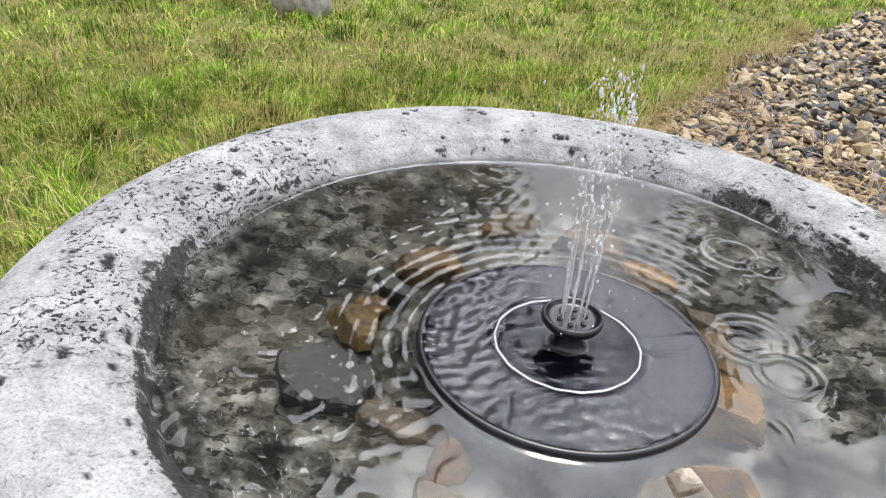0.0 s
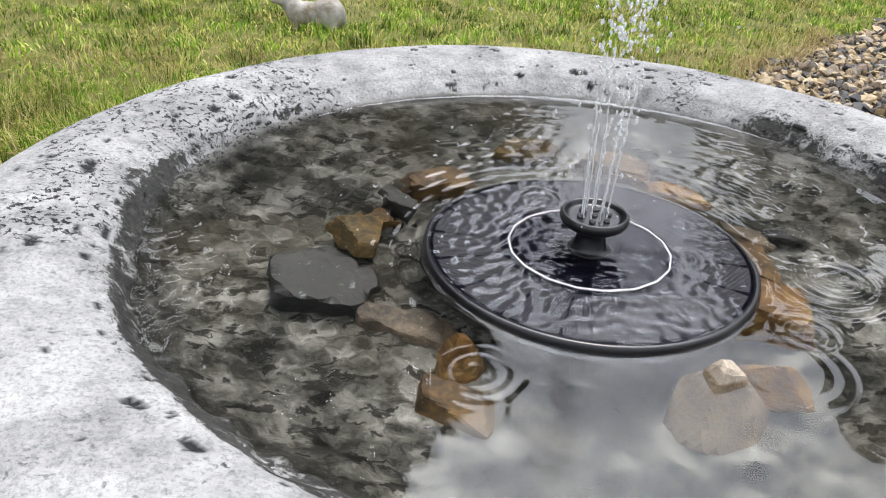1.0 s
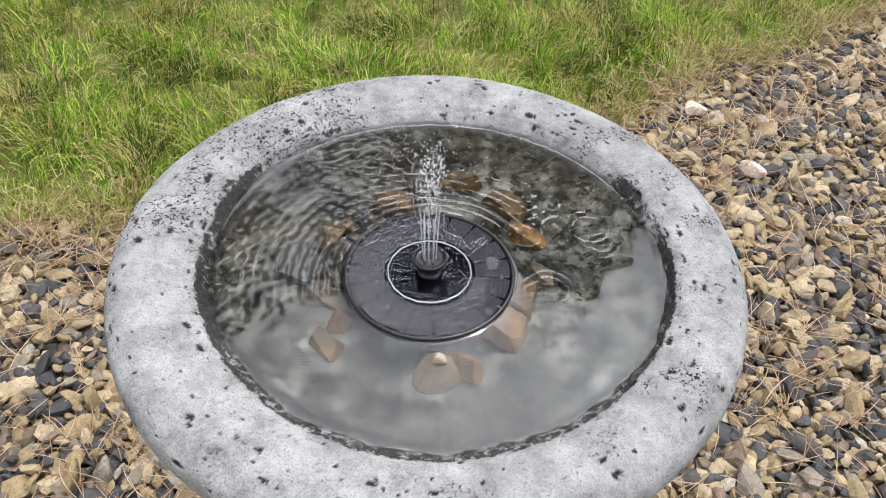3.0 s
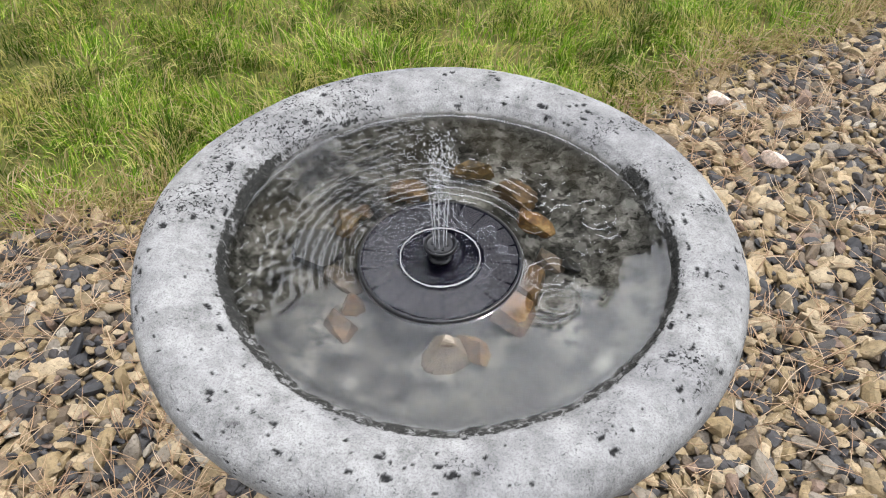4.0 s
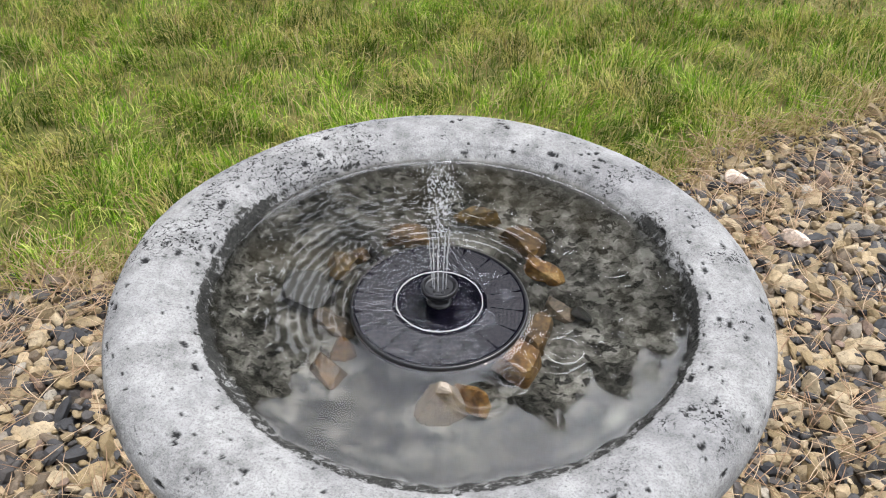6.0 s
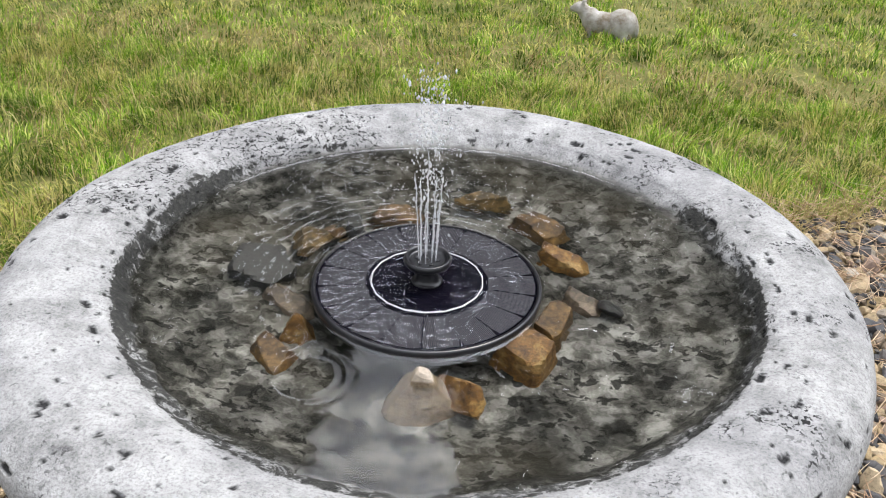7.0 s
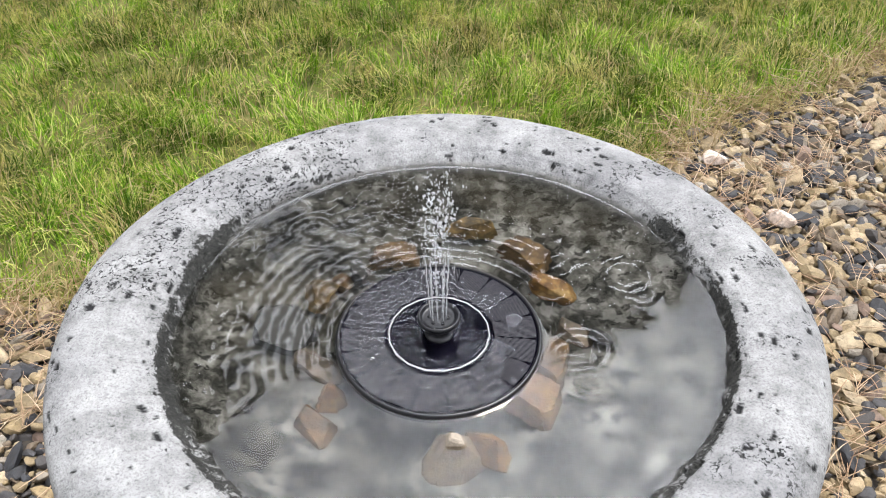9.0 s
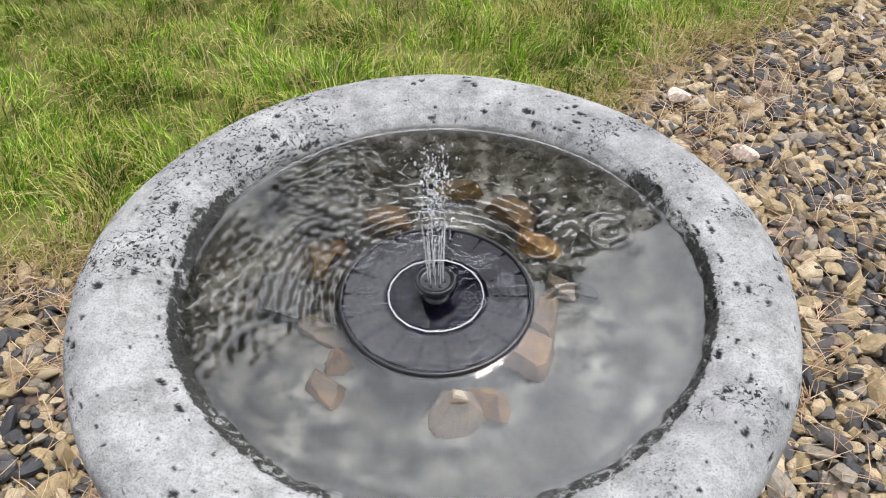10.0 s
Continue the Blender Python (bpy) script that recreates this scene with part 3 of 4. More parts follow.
def build_fountain():
    f = thing("solar_fountain", (PX, PY, ZW), "floating black round solar fountain pump wet with spray", "fountain")
    f.scale = (1.024, 1.024, 1.0)
    t = 0.0040
    part("panel", lathe_mesh("panel", [(0.0805, t), (0.06, t), (0.03, t), (0.0005, t)], 128, PANEL), f, "black solar panel disc under a film of water")
    rim = [(0.0800, t - 0.003), (0.0803, t + 0.0006), (0.0812, t + 0.0011), (0.0826, t + 0.0010), (0.0835, t), (0.0836, t - 0.005), (0.0825, t - 0.010), (0.079, t - 0.014), (0.060, t - 0.018), (0.03, t - 0.020), (0.0005, t - 0.020)]
    part("float_body", lathe_mesh("float_body", rim, 128, BLACK), f, "black plastic float with a raised edge")
    # a many-sided white line round the middle
    n = 18
    v, q = [], []
    for k in range(n):
        for rr, z in ((0.0406, t + 0.0013), (0.0406, t + 0.0021), (0.0411, t + 0.0021), (0.0411, t + 0.0013)):
            v.append((rr * math.cos(k * 2 * math.pi / n), rr * math.sin(k * 2 * math.pi / n), z))
    for k in range(n):
        for j in range(4):
            q.append((k * 4 + j, ((k + 1) % n) * 4 + j, ((k + 1) % n) * 4 + (j + 1) % 4, k * 4 + (j + 1) % 4))
    part("ring_line", raw_mesh("ring_line", np.array(v), np.array(q), WHITE_LINE, False), f, "thin white many-sided ring")
    v, q = [], []
    for k in range(19):
        y = (k - 9) * 0.00125
        q.append(BOX + 8 * len(v))
        v.append(box_verts(max(0.0445, abs(y) / 0.168), math.sqrt(0.0785 ** 2 - y * y), y - 0.0003, y + 0.0003, t + 0.0001, t + 0.0003))
    cell = raw_mesh("solar_cell", np.concatenate(v), np.concatenate(q), CELL, False)
    for k in range(n):
        part("solar_cell", cell, f).rotation_euler[2] = (k + 0.5) * 2 * math.pi / n
    head = thing("nozzle", (0, 0, 0), "", "")
    head.parent = f
    head["label"] = "black mushroom-shaped spray nozzle"
    part("nozzle_stem", lathe_mesh("nozzle_stem", smooth_profile([(0.0005, t - 0.001), (0.0105, t), (0.0108, t + 0.0015), (0.0088, t + 0.0025), (0.0078, t + 0.006), (0.0074, t + 0.011), (0.010, t + 0.0145), (0.0005, t + 0.0146)], 0.0015), 48, BLACK), head)
    part("nozzle_cap", lathe_mesh("nozzle_cap", smooth_profile([(0.0005, t + 0.0135), (0.0095, t + 0.014), (0.0145, t + 0.0155), (0.0168, t + 0.018), (0.0171, t + 0.0205), (0.0162, t + 0.0222), (0.0148, t + 0.0218), (0.0138, t + 0.0202), (0.0120, t + 0.0195), (0.0005, t + 0.0198)], 0.001), 64, BLACK), head)
    for k in range(7):
        a, rr = k * math.pi / 3, 0.0 if k == 6 else 0.0075
        ob = part("spray_hole", lathe_mesh("spray_hole", [(0.0016, 0), (0.0016, 0.0012), (0.0010, 0.0012), (0.0009, 0.0002), (0.0001, 0.0002)], 12, BLACK), head)
        ob.location = (rr * math.cos(a), rr * math.sin(a), t + 0.0195)
    # the film of water that the spray keeps on the panel
    n, m = 640, 150
    a = np.arange(n) * 2 * np.pi / n
    rad = np.linspace(0.0085, 0.0812, m)
    R, A = np.repeat(rad, n), np.tile(a, m)
    x, y = R * np.cos(A), R * np.sin(A)
    p = np.stack([x, y, 0 * x], 1)
    z = t + 0.0015 + waves(x, y, 0.005, 0.012, 0.14, 70, 61) * (0.12 + 0.88 / (1 + np.exp((x + 0.25 * y - 0.022) / 0.010)))
    r = np.random.default_rng(5)
    for k in range(20):
        cx, cy, rr = r.uniform(-0.06, 0.06), r.uniform(-0.06, 0.06), r.uniform(0.002, 0.009)
        d = np.hypot(x - cx, y - cy)
        z += 0.00022 * np.exp(-((d - rr) / 0.0045) ** 2) * np.cos(2 * np.pi * (d - rr) / 0.0048)
    ob = part("water_film", raw_mesh("water_film", np.stack([x, y, z], 1), lathe_faces(m, n)[:, ::-1], FILM), f, "thin rippled film of clear water")
    ob.visible_shadow = False


def tube(path, radii, n=6):
    """Places and faces of a closed round tube along a path that runs mostly upwards."""
    a = np.arange(n) * 2 * np.pi / n
    path, radii = np.asarray(path, float), np.asarray(radii, float)
    tang = np.gradient(path, axis=0)
    tang /= np.linalg.norm(tang, axis=1)[:, None] + 1e-9
    ref = np.where(np.abs(tang[:, :1]) < 0.9, np.array([[1.0, 0, 0]]), np.array([[0, 1.0, 0]]))
    u = np.cross(tang, ref)
    u /= np.linalg.norm(u, axis=1)[:, None]
    w = np.cross(tang, u)
    v = path[:, None] + radii[:, None, None] * (np.cos(a)[None, :, None] * u[:, None] + np.sin(a)[None, :, None] * w[:, None])
    return v.reshape(-1, 3), lathe_faces(len(path), n)[:, ::-1]


def build_spray():
    z0 = ZW + 0.0238
    s = thing("fountain_spray", (PX, PY, z0), "clear upright water jets breaking into drops", "water jet")
    r = np.random.default_rng(21)
    for k in range(9):
        a = k * 2 * math.pi / 9 + 0.5
        t = np.linspace(0, 1, 90)
        out = 0.0064 + 0.0024 * t * r.uniform(0.2, 1.6)
        top = r.uniform(0.045, 0.082)
        path = np.stack([out * math.cos(a) + 0.0005 * t * np.sin(t * 21 + k), out * math.sin(a) + 0.0005 * t * np.cos(t * 17 + k), top * t], 1)
        rad = 0.00050 * (1 + np.clip(0.1 + 1.2 * t, 0, 0.8) * (0.6 * np.sin(t * 75 + 2 * k) + 0.4 * np.sin(t * 131 + 5 * k))) * np.clip((1.02 - t) * 12, 0.05, 1)
        v, f = tube(path, rad, 7)
        part("jet", raw_mesh("jet", v, f, SPRAY), s)
    v, f, off = [], [], 0
    dv, df = ICO[1]
    for k in range(440):
        if k < 375:
            hgt = 0.040 + 0.105 * r.beta(2.0, 1.5)
            a0, clump = r.integers(9) * 2 * math.pi / 9 + 0.5, r.normal(0, 0.0022 + 0.02 * max(0, hgt - 0.05), 2)
            px, py = 0.0075 * math.cos(a0) + clump[0], 0.0075 * math.sin(a0) + clump[1]
        else:
            hgt, rad, a = r.uniform(0.0, 0.13), r.uniform(0.010, 0.040), r.uniform(0, 2 * math.pi)
            px, py = rad * math.cos(a), rad * math.sin(a)
        size = 0.0010 * r.beta(1.3, 3.0) + 0.0003
        q = dv * np.array([size, size, size * r.uniform(1.0, 2.4)]) + np.array([px, py, hgt])
        v.append(q)
        f.append(df + off)
        off += len(dv)
    part("drop_cloud", raw_mesh("drop_cloud", np.concatenate(v), np.concatenate(f), SPRAY), s, "scattered falling water drops", "stuff")


# ---------------------------------------------------------------- stones in the bowl
def bowl_z(x, y):
    r = math.hypot(x - CX, y - CY)
    inner = [(a, b) for a, b in PROFILE[15:]][::-1]
    return H + float(np.interp(r, [a for a, b in inner], [b for a, b in inner]))


def build_stone(x, y, size, turn, material, label, seed, cuts=9, sink=0.12, tilt=(0, 0), level=4, lift=0.0, planes=None):
    v, f = chunk(level, seed, cuts, 60.0, 0.035, planes)
    v = v / np.abs(v).max(0) * np.array(size) / 2
    me = raw_mesh("stone", v, f, material, False)
    ob = new("stone", me)
    m = pose(0, 0, 0, tilt[0], tilt[1], turn)
    low = min((m @ Vector(c)).z for c in v)
    ob.matrix_world = Matrix.Translation((x, y, bowl_z(x, y) - low - sink * size[2] + lift)) @ m
    return tagged(ob, label, "stone", "stones in the basin")


def build_stones():
    # x, y, size, turn, material, label, seed
    spike = [(1, 0.2, 0.62, 0.62), (-1, 0.1, 0.66, 0.60), (0.2, 1, 0.7, 0.62), (-0.1, -1, 0.72, 0.58), (0.7, -0.8, 0.5, 0.66), (0, 0.1, -1, 0.6), (0.2, -0.3, 1, 0.80), (-0.7, 0.7, 0.1, 0.8)]
    block = [(1, 0.1, 0.1, 0.70), (-1, 0.15, 0.2, 0.72), (0.1, 1, 0.15, 0.66), (-0.12, -1, 0.2, 0.68), (0.15, -0.22, 1, 0.56), (0, 0, -1, 0.6), (0.8, -0.7, 0.4, 0.86), (-0.6, 0.8, 0.5, 0.88)]
    wedge = [(1, 0.2, 0.5, 0.70), (-1, -0.1, 0.1, 0.76), (0.2, 1, 0.3, 0.60), (-0.3, -1, 0.35, 0.62), (0.42, -0.15, 1, 0.50), (0, 0, -1, 0.55), (-0.5, -0.8, 0.8, 0.80)]
    plate = [(0, 0, 1, 0.36), (0, 0, -1, 0.36), (1, 0.15, 0.1, 0.72), (0.3, 1, 0, 0.66), (-0.9, 0.6, -0.1, 0.78), (-0.7, -0.8, 0, 0.7), (0.5, -1, 0.1, 0.8)]
    build_stone(0.030, -0.113, (0.052, 0.046, 0.060), 10, GREY_ROCK, "grey-beige pointed stone with its dry tip above water", 101, planes=spike)
    build_stone(0.057, -0.107, (0.030, 0.044, 0.049), 22, GOLD_ROCK, "rusty orange rough stone leaning on a grey one", 102, 11)
    build_stone(0.092, -0.056, (0.044, 0.042, 0.050), -24, GOLD_ROCK, "golden angular block of stone breaking the water", 103, planes=block)
    build_stone(0.106, -0.014, (0.028, 0.052, 0.040), -14, BROWN_ROCK, "dark brown upright stone beside the pump", 104, planes=block)
    build_stone(0.124, 0.025, (0.040, 0.027, 0.020), -20, UMBER_ROCK, "flat brown stone lying in the basin", 105, planes=wedge)
    build_stone(0.148, 0.018, (0.022, 0.022, 0.016), 15, SLATE, "small rounded dark grey stone", 106)
    build_stone(0.104, 0.078, (0.052, 0.032, 0.036), -8, GOLD_ROCK, "ochre angular stone under water", 107, planes=wedge)
    build_stone(0.083, 0.119, (0.058, 0.032, 0.036), -38, BROWN_ROCK, "rusty brown wedge of stone under water", 108, planes=block)
    build_stone(0.027, 0.152, (0.056, 0.040, 0.036), -6, MOSS_ROCK, "mossy olive-brown rough stone", 109, 12)
    build_stone(-0.043, 0.108, (0.056, 0.032, 0.034), 8, BROWN_ROCK, "ochre brown block of stone behind the pump", 110, planes=block)
    build_stone(-0.073, 0.080, (0.016, 0.038, 0.030), 20, SLATE, "dark purple-grey thin stone on edge", 111, planes=plate)
    build_stone(-0.102, 0.044, (0.038, 0.038, 0.040), 30, MOSS_ROCK, "mossy golden rounded stone", 112, 13)
    build_stone(-0.086, 0.066, (0.028, 0.022, 0.028), -25, BROWN_ROCK, "reddish brown stone behind a mossy one", 113)
    build_stone(-0.127, 0.004, (0.058, 0.066, 0.022), 32, SLATE, "flat dark slate piece lying aslant under water", 114, 6, 0.25, (10, 6), planes=plate)
    build_stone(-0.093, -0.031, (0.060, 0.030, 0.018), -18, UMBER_ROCK, "long flat dark brown stone", 115, 9, 0.1, (12, 0), planes=wedge)
    build_stone(-0.072, -0.066, (0.027, 0.026, 0.047), 12, GOLD_ROCK, "pale yellow stone near the surface", 116, planes=spike)
    build_stone(-0.081, -0.092, (0.044, 0.034, 0.026), -25, BROWN_ROCK, "orange-brown flat stone on the basin floor", 117, planes=wedge)


# ---------------------------------------------------------------- gravel and needles
def scatter(x0, x1, y0, y1, step, r, jitter=0.5):
    gx, gy = np.meshgrid(np.arange(x0, x1, step), np.arange(y0, y1, step))
    gx = gx.ravel() + r.uniform(-jitter, jitter, gx.size) * step
    gy = gy.ravel() + r.uniform(-jitter, jitter, gy.size) * step
    return gx, gy


def build_gravel(bed):
    r = np.random.default_rng(17)
    kinds = [chunk(2, 200 + k, 7 + k % 5, 30.0, 0.04) for k in range(14)]
    simple = [chunk(1, 240 + k, 7, 12.0, 0.0) for k in range(14)]
    zone = lambda x, y: (y < border(x) + 0.02 + 0.05 * (r.random(len(x)) - 0.3)) & (np.hypot(x - CX, y - CY) > 0.15)  # noqa: E731
    near = scatter(-1.35, 1.35, -0.35, 1.75, 0.0172, r)
    far = scatter(0.9, 3.9, 1.1, 3.9, 0.024, r)
    keep = zone(*near)
    nx, ny = near[0][keep], near[1][keep]
    keep = zone(*far) & ~((far[0] < 1.35) & (far[1] < 1.75)) & (far[1] > far[0] * 0.55 - 0.2)
    fx, fy = far[0][keep], far[1][keep]
    # 300 along the left flank and the right shoulder of the bath are pieces of their own
    wide = scatter(-3.6, 4.4, -2.6, 3.0, 0.034, r)
    keep = zone(*wide) & ~((np.abs(wide[0]) < 1.34) & (wide[1] > -0.34) & (wide[1] < 1.75)) & ~((wide[0] > 0.9) & (wide[0] < 3.9) & (wide[1] > 1.1) & (wide[1] > wide[0] * 0.55 - 0.2))
    wx, wy = wide[0][keep], wide[1][keep]
    close = ((np.abs(nx - 0.56) < 0.17) & (np.abs(ny - 0.62) < 0.2)) | ((np.abs(nx + 0.62) < 0.12) & (np.abs(ny - 0.28) < 0.16))
    own = np.nonzero(close)[0]
    own = own[r.permutation(len(own))[:300]]
    single = np.zeros(len(nx), bool)
    single[own] = True
    meshes = [raw_mesh("pebble", v, f, GRAVEL_OBJECT, k % 3 > 0) for k, (v, f) in enumerate(kinds)]

    def shape():
        s = float(np.clip(0.0132 * math.exp(r.normal(0, 0.36)), 0.007, 0.029))
        return np.array([s * r.uniform(0.9, 1.6), s * r.uniform(0.7, 1.1), s * r.uniform(0.35, 0.75)])

    def lay(x, y, big):
        s = shape() * big
        e = Euler((r.normal(0, 0.5), r.normal(0, 0.5), r.uniform(0, 6.28)))
        z = r.uniform(-0.004, 0.015)
        return s, e, z

    for k in own:
        s, e, z = lay(nx[k], ny[k], 1.0)
        ob = new("pebble", meshes[r.integers(14)])
        ob.parent = bed
        ob.matrix_basis = Matrix.LocRotScale((nx[k], ny[k], z), e, s)
    v, f, off = [], [], 0
    for x, y, big in [(a, b, 1.0) for a, b, c in zip(nx, ny, single) if not c] + [(a, b, 1.15) for a, b in zip(fx, fy)] + [(a, b, 1.6) for a, b in zip(wx, wy)]:
        s, e, z = lay(x, y, big)
        kv, kf = (kinds if big == 1.0 else simple)[r.integers(14)]
        v.append((kv * s) @ np.array(e.to_matrix()).T + np.array([x, y, z]))
        f.append(kf + off)
        off += len(kv)
    part("gravel", raw_mesh("gravel", np.concatenate(v), np.concatenate(f), GRAVEL_ISLAND, False), bed, "mixed tan, ochre and slate chips", "stuff")
    for k, (x, y, w) in enumerate(((0.578, 1.240, 0.031), (0.684, 1.006, 0.033))):
        kv, kf = chunk(3, 300 + k, 7, 50.0, 0.04)
        me = raw_mesh("pale_stone", kv * np.array([w, w * 0.8, w * 0.5]), kf, PALE_ROCK, False)
        ob = new("pale_stone", me)
        ob.location = (x, y, 0.026)
        ob.rotation_euler = (0.15, 0.1, 0.8 + k)
        tagged(ob, "pale pinkish stone lying on the gravel", "stone", "pale stones on the gravel")


def build_needles():
    r = np.random.default_rng(23)
    v, f, off = [], [], 0
    count = 0
    while count < 4300:
        x, y = r.uniform(-1.3, 1.6), r.uniform(-0.3, 2.0)
        b = float(border(x))
        if y > b + 0.12 or math.hypot(x - CX, y - CY) < 0.2:
            continue
        if r.random() > 0.30 + 0.7 * float(vnoise(np.array([[x, y, 0]]), 0.16, 71)[0] > 0.5) or (x > 0.3 and r.random() > 0.62):
            continue
        count += 1
        a = r.uniform(0, math.pi)
        for blade in range(r.integers(1, 3)):
            aa = a + r.normal(0, 0.12)
            length, bend = r.uniform(0.05, 0.13), r.normal(0, 0.35)
            t = np.linspace(-0.5, 0.5, 6)
            ang = aa + bend * t
            px = x + np.cumsum(np.cos(ang)) * length / 6
            py = y + np.cumsum(np.sin(ang)) * length / 6
            pz = 0.028 + r.uniform(0, 0.010) + 0.006 * np.sin(t * 3 + r.uniform(0, 6)) + t * r.normal(0, 0.02)
            q, g = tube(np.stack([px, py, pz], 1), np.array([0.5, 1, 1, 1, 0.9, 0.3]) * r.uniform(0.0007, 0.0011), 3)
            v.append(q)
            f.append(g + off)
            off += len(q)
    tagged(new("pine_needle_litter", raw_mesh("pine_needle_litter", np.concatenate(v), np.concatenate(f), NEEDLE)), "dry tan pine needles strewn over the gravel", "pine needles", "", "stuff")


# ---------------------------------------------------------------- lawn
def blades(x, y, length, width, lean, r, flat=0.0):
    n = len(x)
    q = np.stack([x, y, 0 * x], 1)
    a = 14.0 * fractal(q, 0.22, 95, 2) + r.normal(0, 1.1, n)
    d = np.stack([np.cos(a), np.sin(a), 0 * a], 1)
    side = np.stack([-np.sin(a), np.cos(a), 0 * a], 1)
    bend = np.clip(r.normal(lean, 0.40, n), 0.02, 1.6)
    rows = []
    for t, w in ((0.0, 0.8), (0.38, 1.0), (0.75, 0.7), (1.0, 0.0)):
        ang = bend * (0.35 + 0.75 * t)
        along = length * t
        c = np.stack([x, y, np.full(n, -0.006)], 1) + d * (along * np.sin(ang))[:, None]
        c[:, 2] += along * np.cos(ang) * (1 - flat)
        if w:
            rows += [c - side * (width * w / 2)[:, None], c + side * (width * w / 2)[:, None]]
        else:
            rows.append(c)
    v = np.stack(rows, 1).reshape(-1, 3)
    base = np.arange(n)[:, None] * 7
    q = np.concatenate([base + np.array([0, 1, 3, 2]), base + np.array([2, 3, 5, 4])])
    t = base + np.array([4, 5, 6])
    return v, [q, t]


def build_lawn():
    r = np.random.default_rng(29)

    def seed(x0, x1, y0, y1, density, hug):
        n = int((x1 - x0) * (y1 - y0) * density)
        x, y = r.uniform(x0, x1, n), r.uniform(y0, y1, n)
        p = np.stack([x, y, 0 * x], 1)
        e = y - border(x)
        tuft = fractal(p, 0.09, 81, 2)
        keep = (e > -0.03 + hug + 0.10 * (vnoise(p, 0.12, 85) - 0.4)) & (r.random(n) < 0.25 + 1.5 * np.clip(tuft - 0.30, 0, 1)) & (r.random(n) < np.clip(0.25 + e / 0.14, 0, 1))
        # bare soil patches; the one behind the statue also stands in for tree shade
        bare = np.exp(-(((x - 0.1) / 0.8) ** 2 + ((y - 3.75) / 0.33) ** 2)) + np.clip((vnoise(p, 0.35, 91) - 0.74) * 5, 0, 1) * (y > 1.6)
        keep &= r.random(n) > 0.4 * bare
        return x[keep], y[keep], tuft[keep]

    for name, box, density, wide, long in (("lawn_grass", (-2.3, 2.3, 0.5, 2.3), 26000, 0.0025, 1.0), ("far_lawn_grass", (-4.6, 5.5, 2.3, 6.0), 8500, 0.0046, 0.62), ("side_lawn_grass", (-6.5, -2.3, 0.0, 2.3), 3500, 0.006, 0.8), ("back_lawn_grass", (-8.0, 8.0, 6.0, 11.0), 1300, 0.010, 1.0)):
        x, y, tuft = seed(*box, density, 0.0)
        length = long * (0.026 + 0.062 * np.clip(tuft, 0.1, 0.9)) * r.uniform(0.6, 1.25, len(x))
        v, f = blades(x, y, length, wide * r.uniform(0.6, 1.3, len(x)), 0.80, r)
        tagged(new(name, raw_mesh(name, v, f, GRASS, False)), "uneven green lawn grass with yellow patches", "grass", "", "stuff")
    x, y, tuft = seed(-2.3, 2.3, 0.5, 2.6, 3600, -0.03)
    x2 = r.uniform(-2, 2.4, 6500)
    y2 = border(x2) + r.normal(0.03, 0.05, len(x2))
    x3, y3, _ = seed(-4, 5, 2.4, 5.0, 700, 0.0)
    x, y = np.concatenate([x, x2, x3]), np.concatenate([y, y2, y3])
    v, f = blades(x, y, r.uniform(0.03, 0.10, len(x)), r.uniform(0.0014, 0.003, len(x)), 1.05, r)
    v[:, 2] += 0.012
    tagged(new("dry_grass", raw_mesh("dry_grass", v, f, STRAW, False)), "dead straw-coloured grass along the edge of the lawn", "dry grass", "", "stuff")


def build_clover(x, y):
    f = thing("clover_flower", (x, y, 0), "small white clover flower in the lawn", "flower")
    v, q = tube([(0, 0, -0.01), (0.002, 0, 0.03), (0.003, 0.002, 0.062)], [0.0012, 0.0011, 0.001], 6)
    part("flower_stem", raw_mesh("flower_stem", v, q, GRASS), f)
    r = np.random.default_rng(2)
    v, q = [], []
    for k in range(40):
        a, e = r.uniform(0, 6.28), r.uniform(-0.2, 1.5)
        d = np.array([math.cos(a) * math.cos(e), math.sin(a) * math.cos(e), math.sin(e)])
        kv, kf = ICO[1]
        v.append(kv * 0.0028 + d * 0.009 + np.array([0.003, 0.002, 0.066]))
        q.append(kf + 42 * k)
    part("flower_head", raw_mesh("flower_head", np.concatenate(v), np.concatenate(q), PETAL), f)


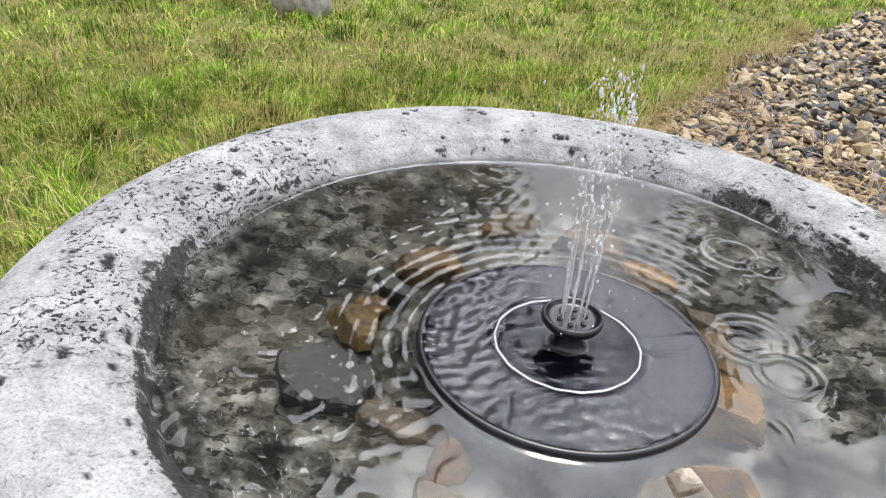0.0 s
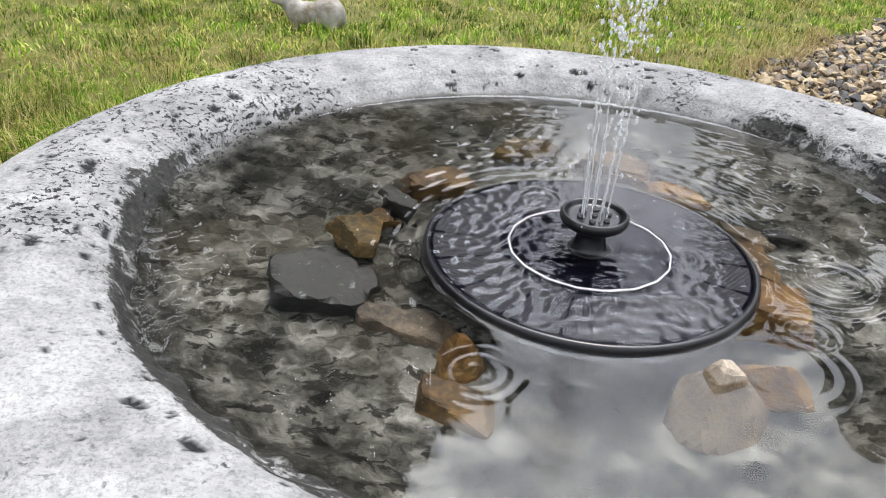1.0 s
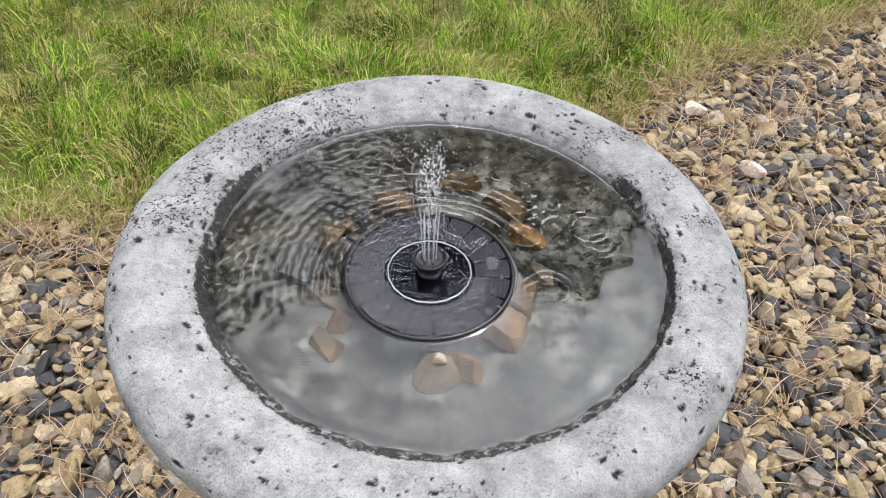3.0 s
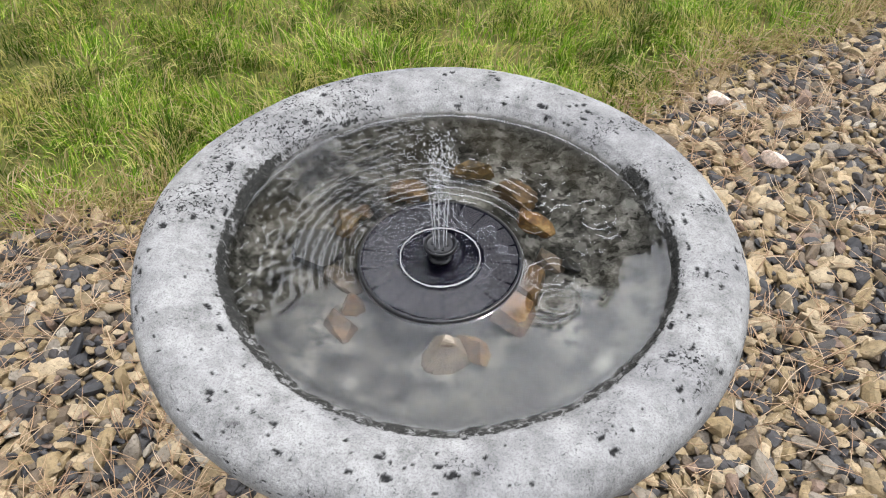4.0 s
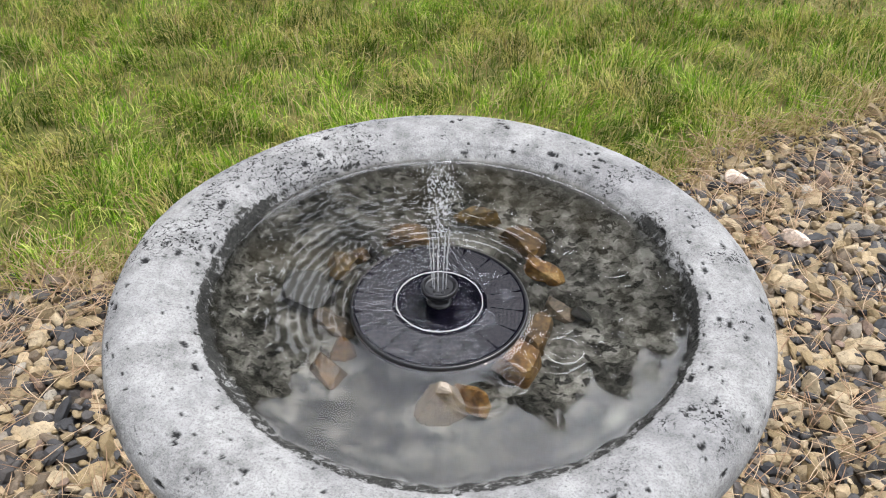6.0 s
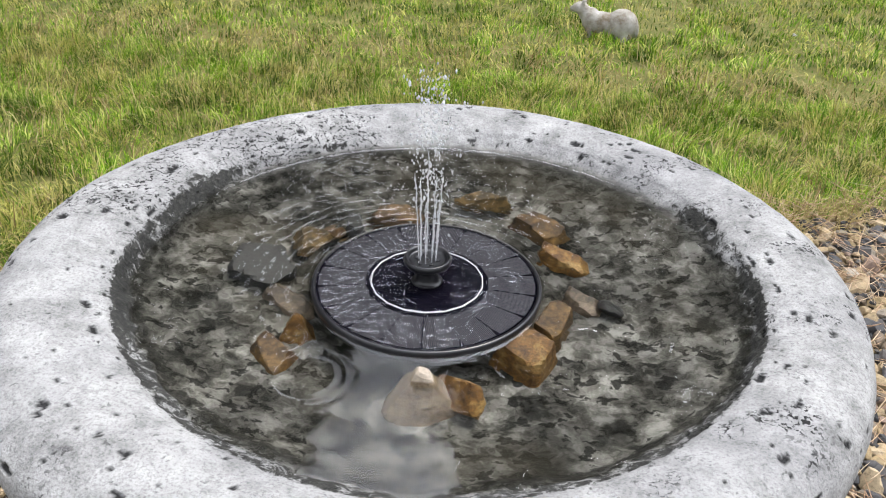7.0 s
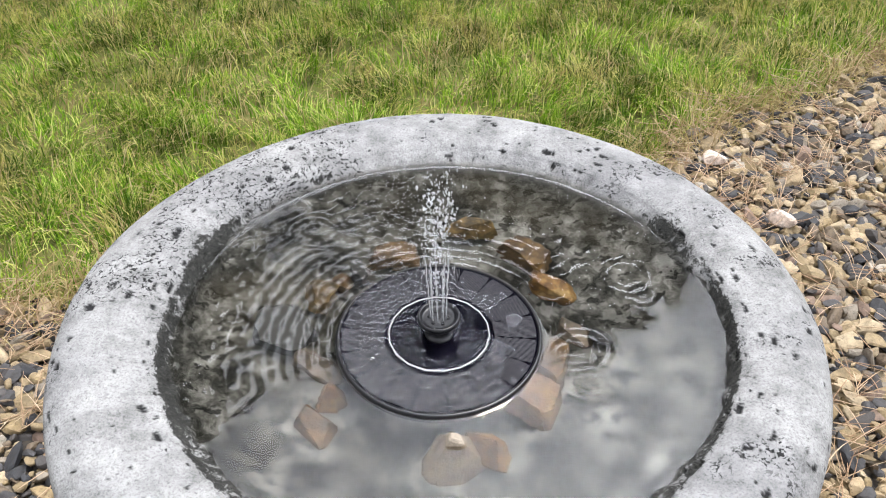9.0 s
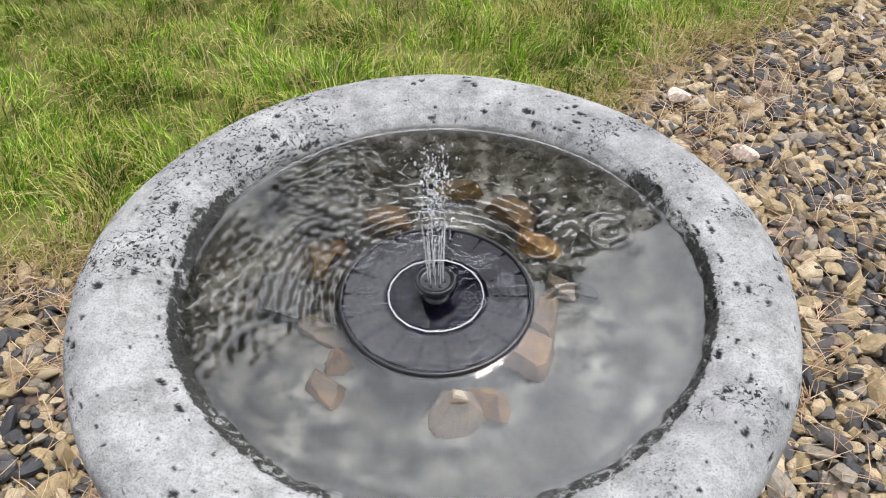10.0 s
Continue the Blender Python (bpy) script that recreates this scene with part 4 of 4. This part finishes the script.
# ---------------------------------------------------------------- garden statue
def build_statue(x, y, turn):
    """A small four-footed animal in weathered plaster, one plain mesh."""
    balls = [((0.065, 0, 0.088), (0.072, 0.060, 0.072)), ((-0.02, 0, 0.085), (0.08, 0.048, 0.052)), ((-0.075, 0, 0.095), (0.042, 0.042, 0.055)), ((-0.105, 0, 0.122), (0.030, 0.028, 0.036)),
             ((-0.128, 0, 0.142), (0.036, 0.030, 0.028)), ((-0.158, 0, 0.134), (0.018, 0.018, 0.015)), ((-0.112, 0.020, 0.172), (0.010, 0.007, 0.018)), ((-0.112, -0.020, 0.172), (0.010, 0.007, 0.018)),
             ((0.085, 0.035, 0.03), (0.022, 0.018, 0.045)), ((0.085, -0.035, 0.03), (0.022, 0.018, 0.045)), ((-0.075, 0.028, 0.03), (0.017, 0.015, 0.045)), ((-0.075, -0.028, 0.03), (0.017, 0.015, 0.045)),
             ((0.128, 0.0, 0.065), (0.016, 0.014, 0.045))]
    v, f = [], []
    d, q = ICO[3]
    for k, (c, s) in enumerate(balls):
        v.append(d * np.array(s) + np.array(c) - np.array([0, 0, 0.032]))
        f.append(q + len(d) * k)
    me = raw_mesh("animal_statue", np.concatenate(v), np.concatenate(f), STATUE)
    ob = new("animal_statue", me)
    mod = ob.modifiers.new("one_skin", 'REMESH')
    mod.mode, mod.voxel_size, mod.use_smooth_shade = 'VOXEL', 0.005, True
    sm = ob.modifiers.new("soften", 'SMOOTH')
    sm.factor, sm.iterations = 0.6, 8
    ob.matrix_world = pose(x, y, 0.0, 0, 0, turn) @ Matrix.Diagonal((0.95, 0.9, 0.92, 1))
    tagged(ob, "weathered pale animal statue standing in the lawn", "statue")


# ---------------------------------------------------------------- trees beyond the lawn
def build_conifer(az, dist, el, spread, seed, low=0.12):
    """A pine at a compass turn and distance from the bath, its top seen from there at the height el in degrees."""
    r = np.random.default_rng(seed)
    x, y, hgt = dist * math.sin(radians(az)), dist * math.cos(radians(az)), 0.68 + dist * math.tan(radians(el))
    tree = thing("pine_tree", (x, y, 0), "tall dark green pine tree beyond the lawn", "tree", "pines beyond the lawn")
    t = np.linspace(0, 1, 12)
    path = np.stack([0.12 * np.sin(t * 5 + seed), 0.12 * np.cos(t * 4 + seed) - 0.12 * math.cos(seed), t * hgt * 0.97], 1)
    v, f = tube(path, 0.02 + 0.016 * hgt * (1 - t) ** 0.8 + 0.05 * np.exp(-t * 30), 10)
    part("trunk", raw_mesh("trunk", v, f, BARK), tree)
    lv, lf, cv = [], [], []
    off = 0
    for k in range(int(hgt * 9)):
        w = low + (1 - low) * (k + r.random()) / (hgt * 9)
        a = r.uniform(0, 2 * math.pi)
        reach = spread * (1 - w) ** 0.58 * r.uniform(0.55, 1.12) * min(1, 0.5 + (w - low) * 4) + 0.12
        base = np.array([np.interp(w, t, path[:, 0]), np.interp(w, t, path[:, 1]), w * hgt * 0.97])
        out = np.array([math.cos(a), math.sin(a), 0])
        s = np.linspace(0, 1, 5)
        limb = base + np.outer(s * reach, out) + np.outer(-0.16 * reach * s + 0.26 * reach * s * s, [0, 0, 1])
        q, g = tube(limb, 0.006 + 0.018 * reach * (1 - s), 5)
        lv.append(q)
        lf.append(g + off)
        off += len(q)
        n = int(70 + 130 * reach)
        u = r.beta(1.6, 1.0, n)
        c = base + np.outer(u * reach, out) + np.outer(-0.16 * reach * u + 0.26 * reach * u * u, [0, 0, 1]) + r.normal(0, 1, (n, 3)) * np.array([0.22, 0.22, 0.12]) * (0.25 + 0.35 * reach)
        cv.append(c)
    part("limbs", raw_mesh("limbs", np.concatenate(lv), np.concatenate(lf), BARK), tree, "", "stuff")
    c = np.concatenate(cv)
    n = len(c)
    k = 5
    d = r.normal(size=(n, k, 3))
    d[..., 2] = np.abs(d[..., 2]) * 0.6
    d /= np.linalg.norm(d, axis=2)[..., None]
    w = np.cross(d, r.normal(size=(n, k, 3)))
    w /= np.linalg.norm(w, axis=2)[..., None]
    ln = r.uniform(0.10, 0.20, (n, k, 1))
    tri = np.stack([c[:, None] + w * 0.020, c[:, None] - w * 0.020, c[:, None] + d * ln], 2).reshape(-1, 3)
    part("crown", raw_mesh("crown", tri, np.arange(len(tri)).reshape(-1, 3), FOLIAGE, False), tree, "", "stuff")


# ---------------------------------------------------------------- the place
bed_of_gravel = build_ground()
build_bath()
build_water()
build_fountain()
build_spray()
build_stones()
build_statue(0.12, 3.0, -8)
build_clover(0.87, 3.0)
build_clover(1.88, 2.72)
for az, dist, el, spread, seed in ((-62, 9.0, 46, 3.0, 1), (-46, 8.5, 50, 2.8, 2), (-34, 8.0, 51.5, 2.5, 3), (-26.5, 9.5, 49.5, 1.9, 13), (-15, 10.5, 41, 2.0, 4), (-4, 8.4, 51.5, 2.1, 5), (4, 9.2, 51.5, 2.0, 6),
                                   (11, 10.0, 48.5, 1.9, 12), (16.5, 11.0, 43.5, 1.4, 14), (40, 10.0, 33, 1.9, 7), (51, 9.5, 38, 1.2, 8), (70, 10.0, 38, 2.4, 9), (-85, 9.5, 42, 3.0, 10), (85, 11.0, 36, 3.0, 11)):
    build_conifer(az, dist, el, spread, seed)
build_lawn()
build_needles()
build_gravel(bed_of_gravel)
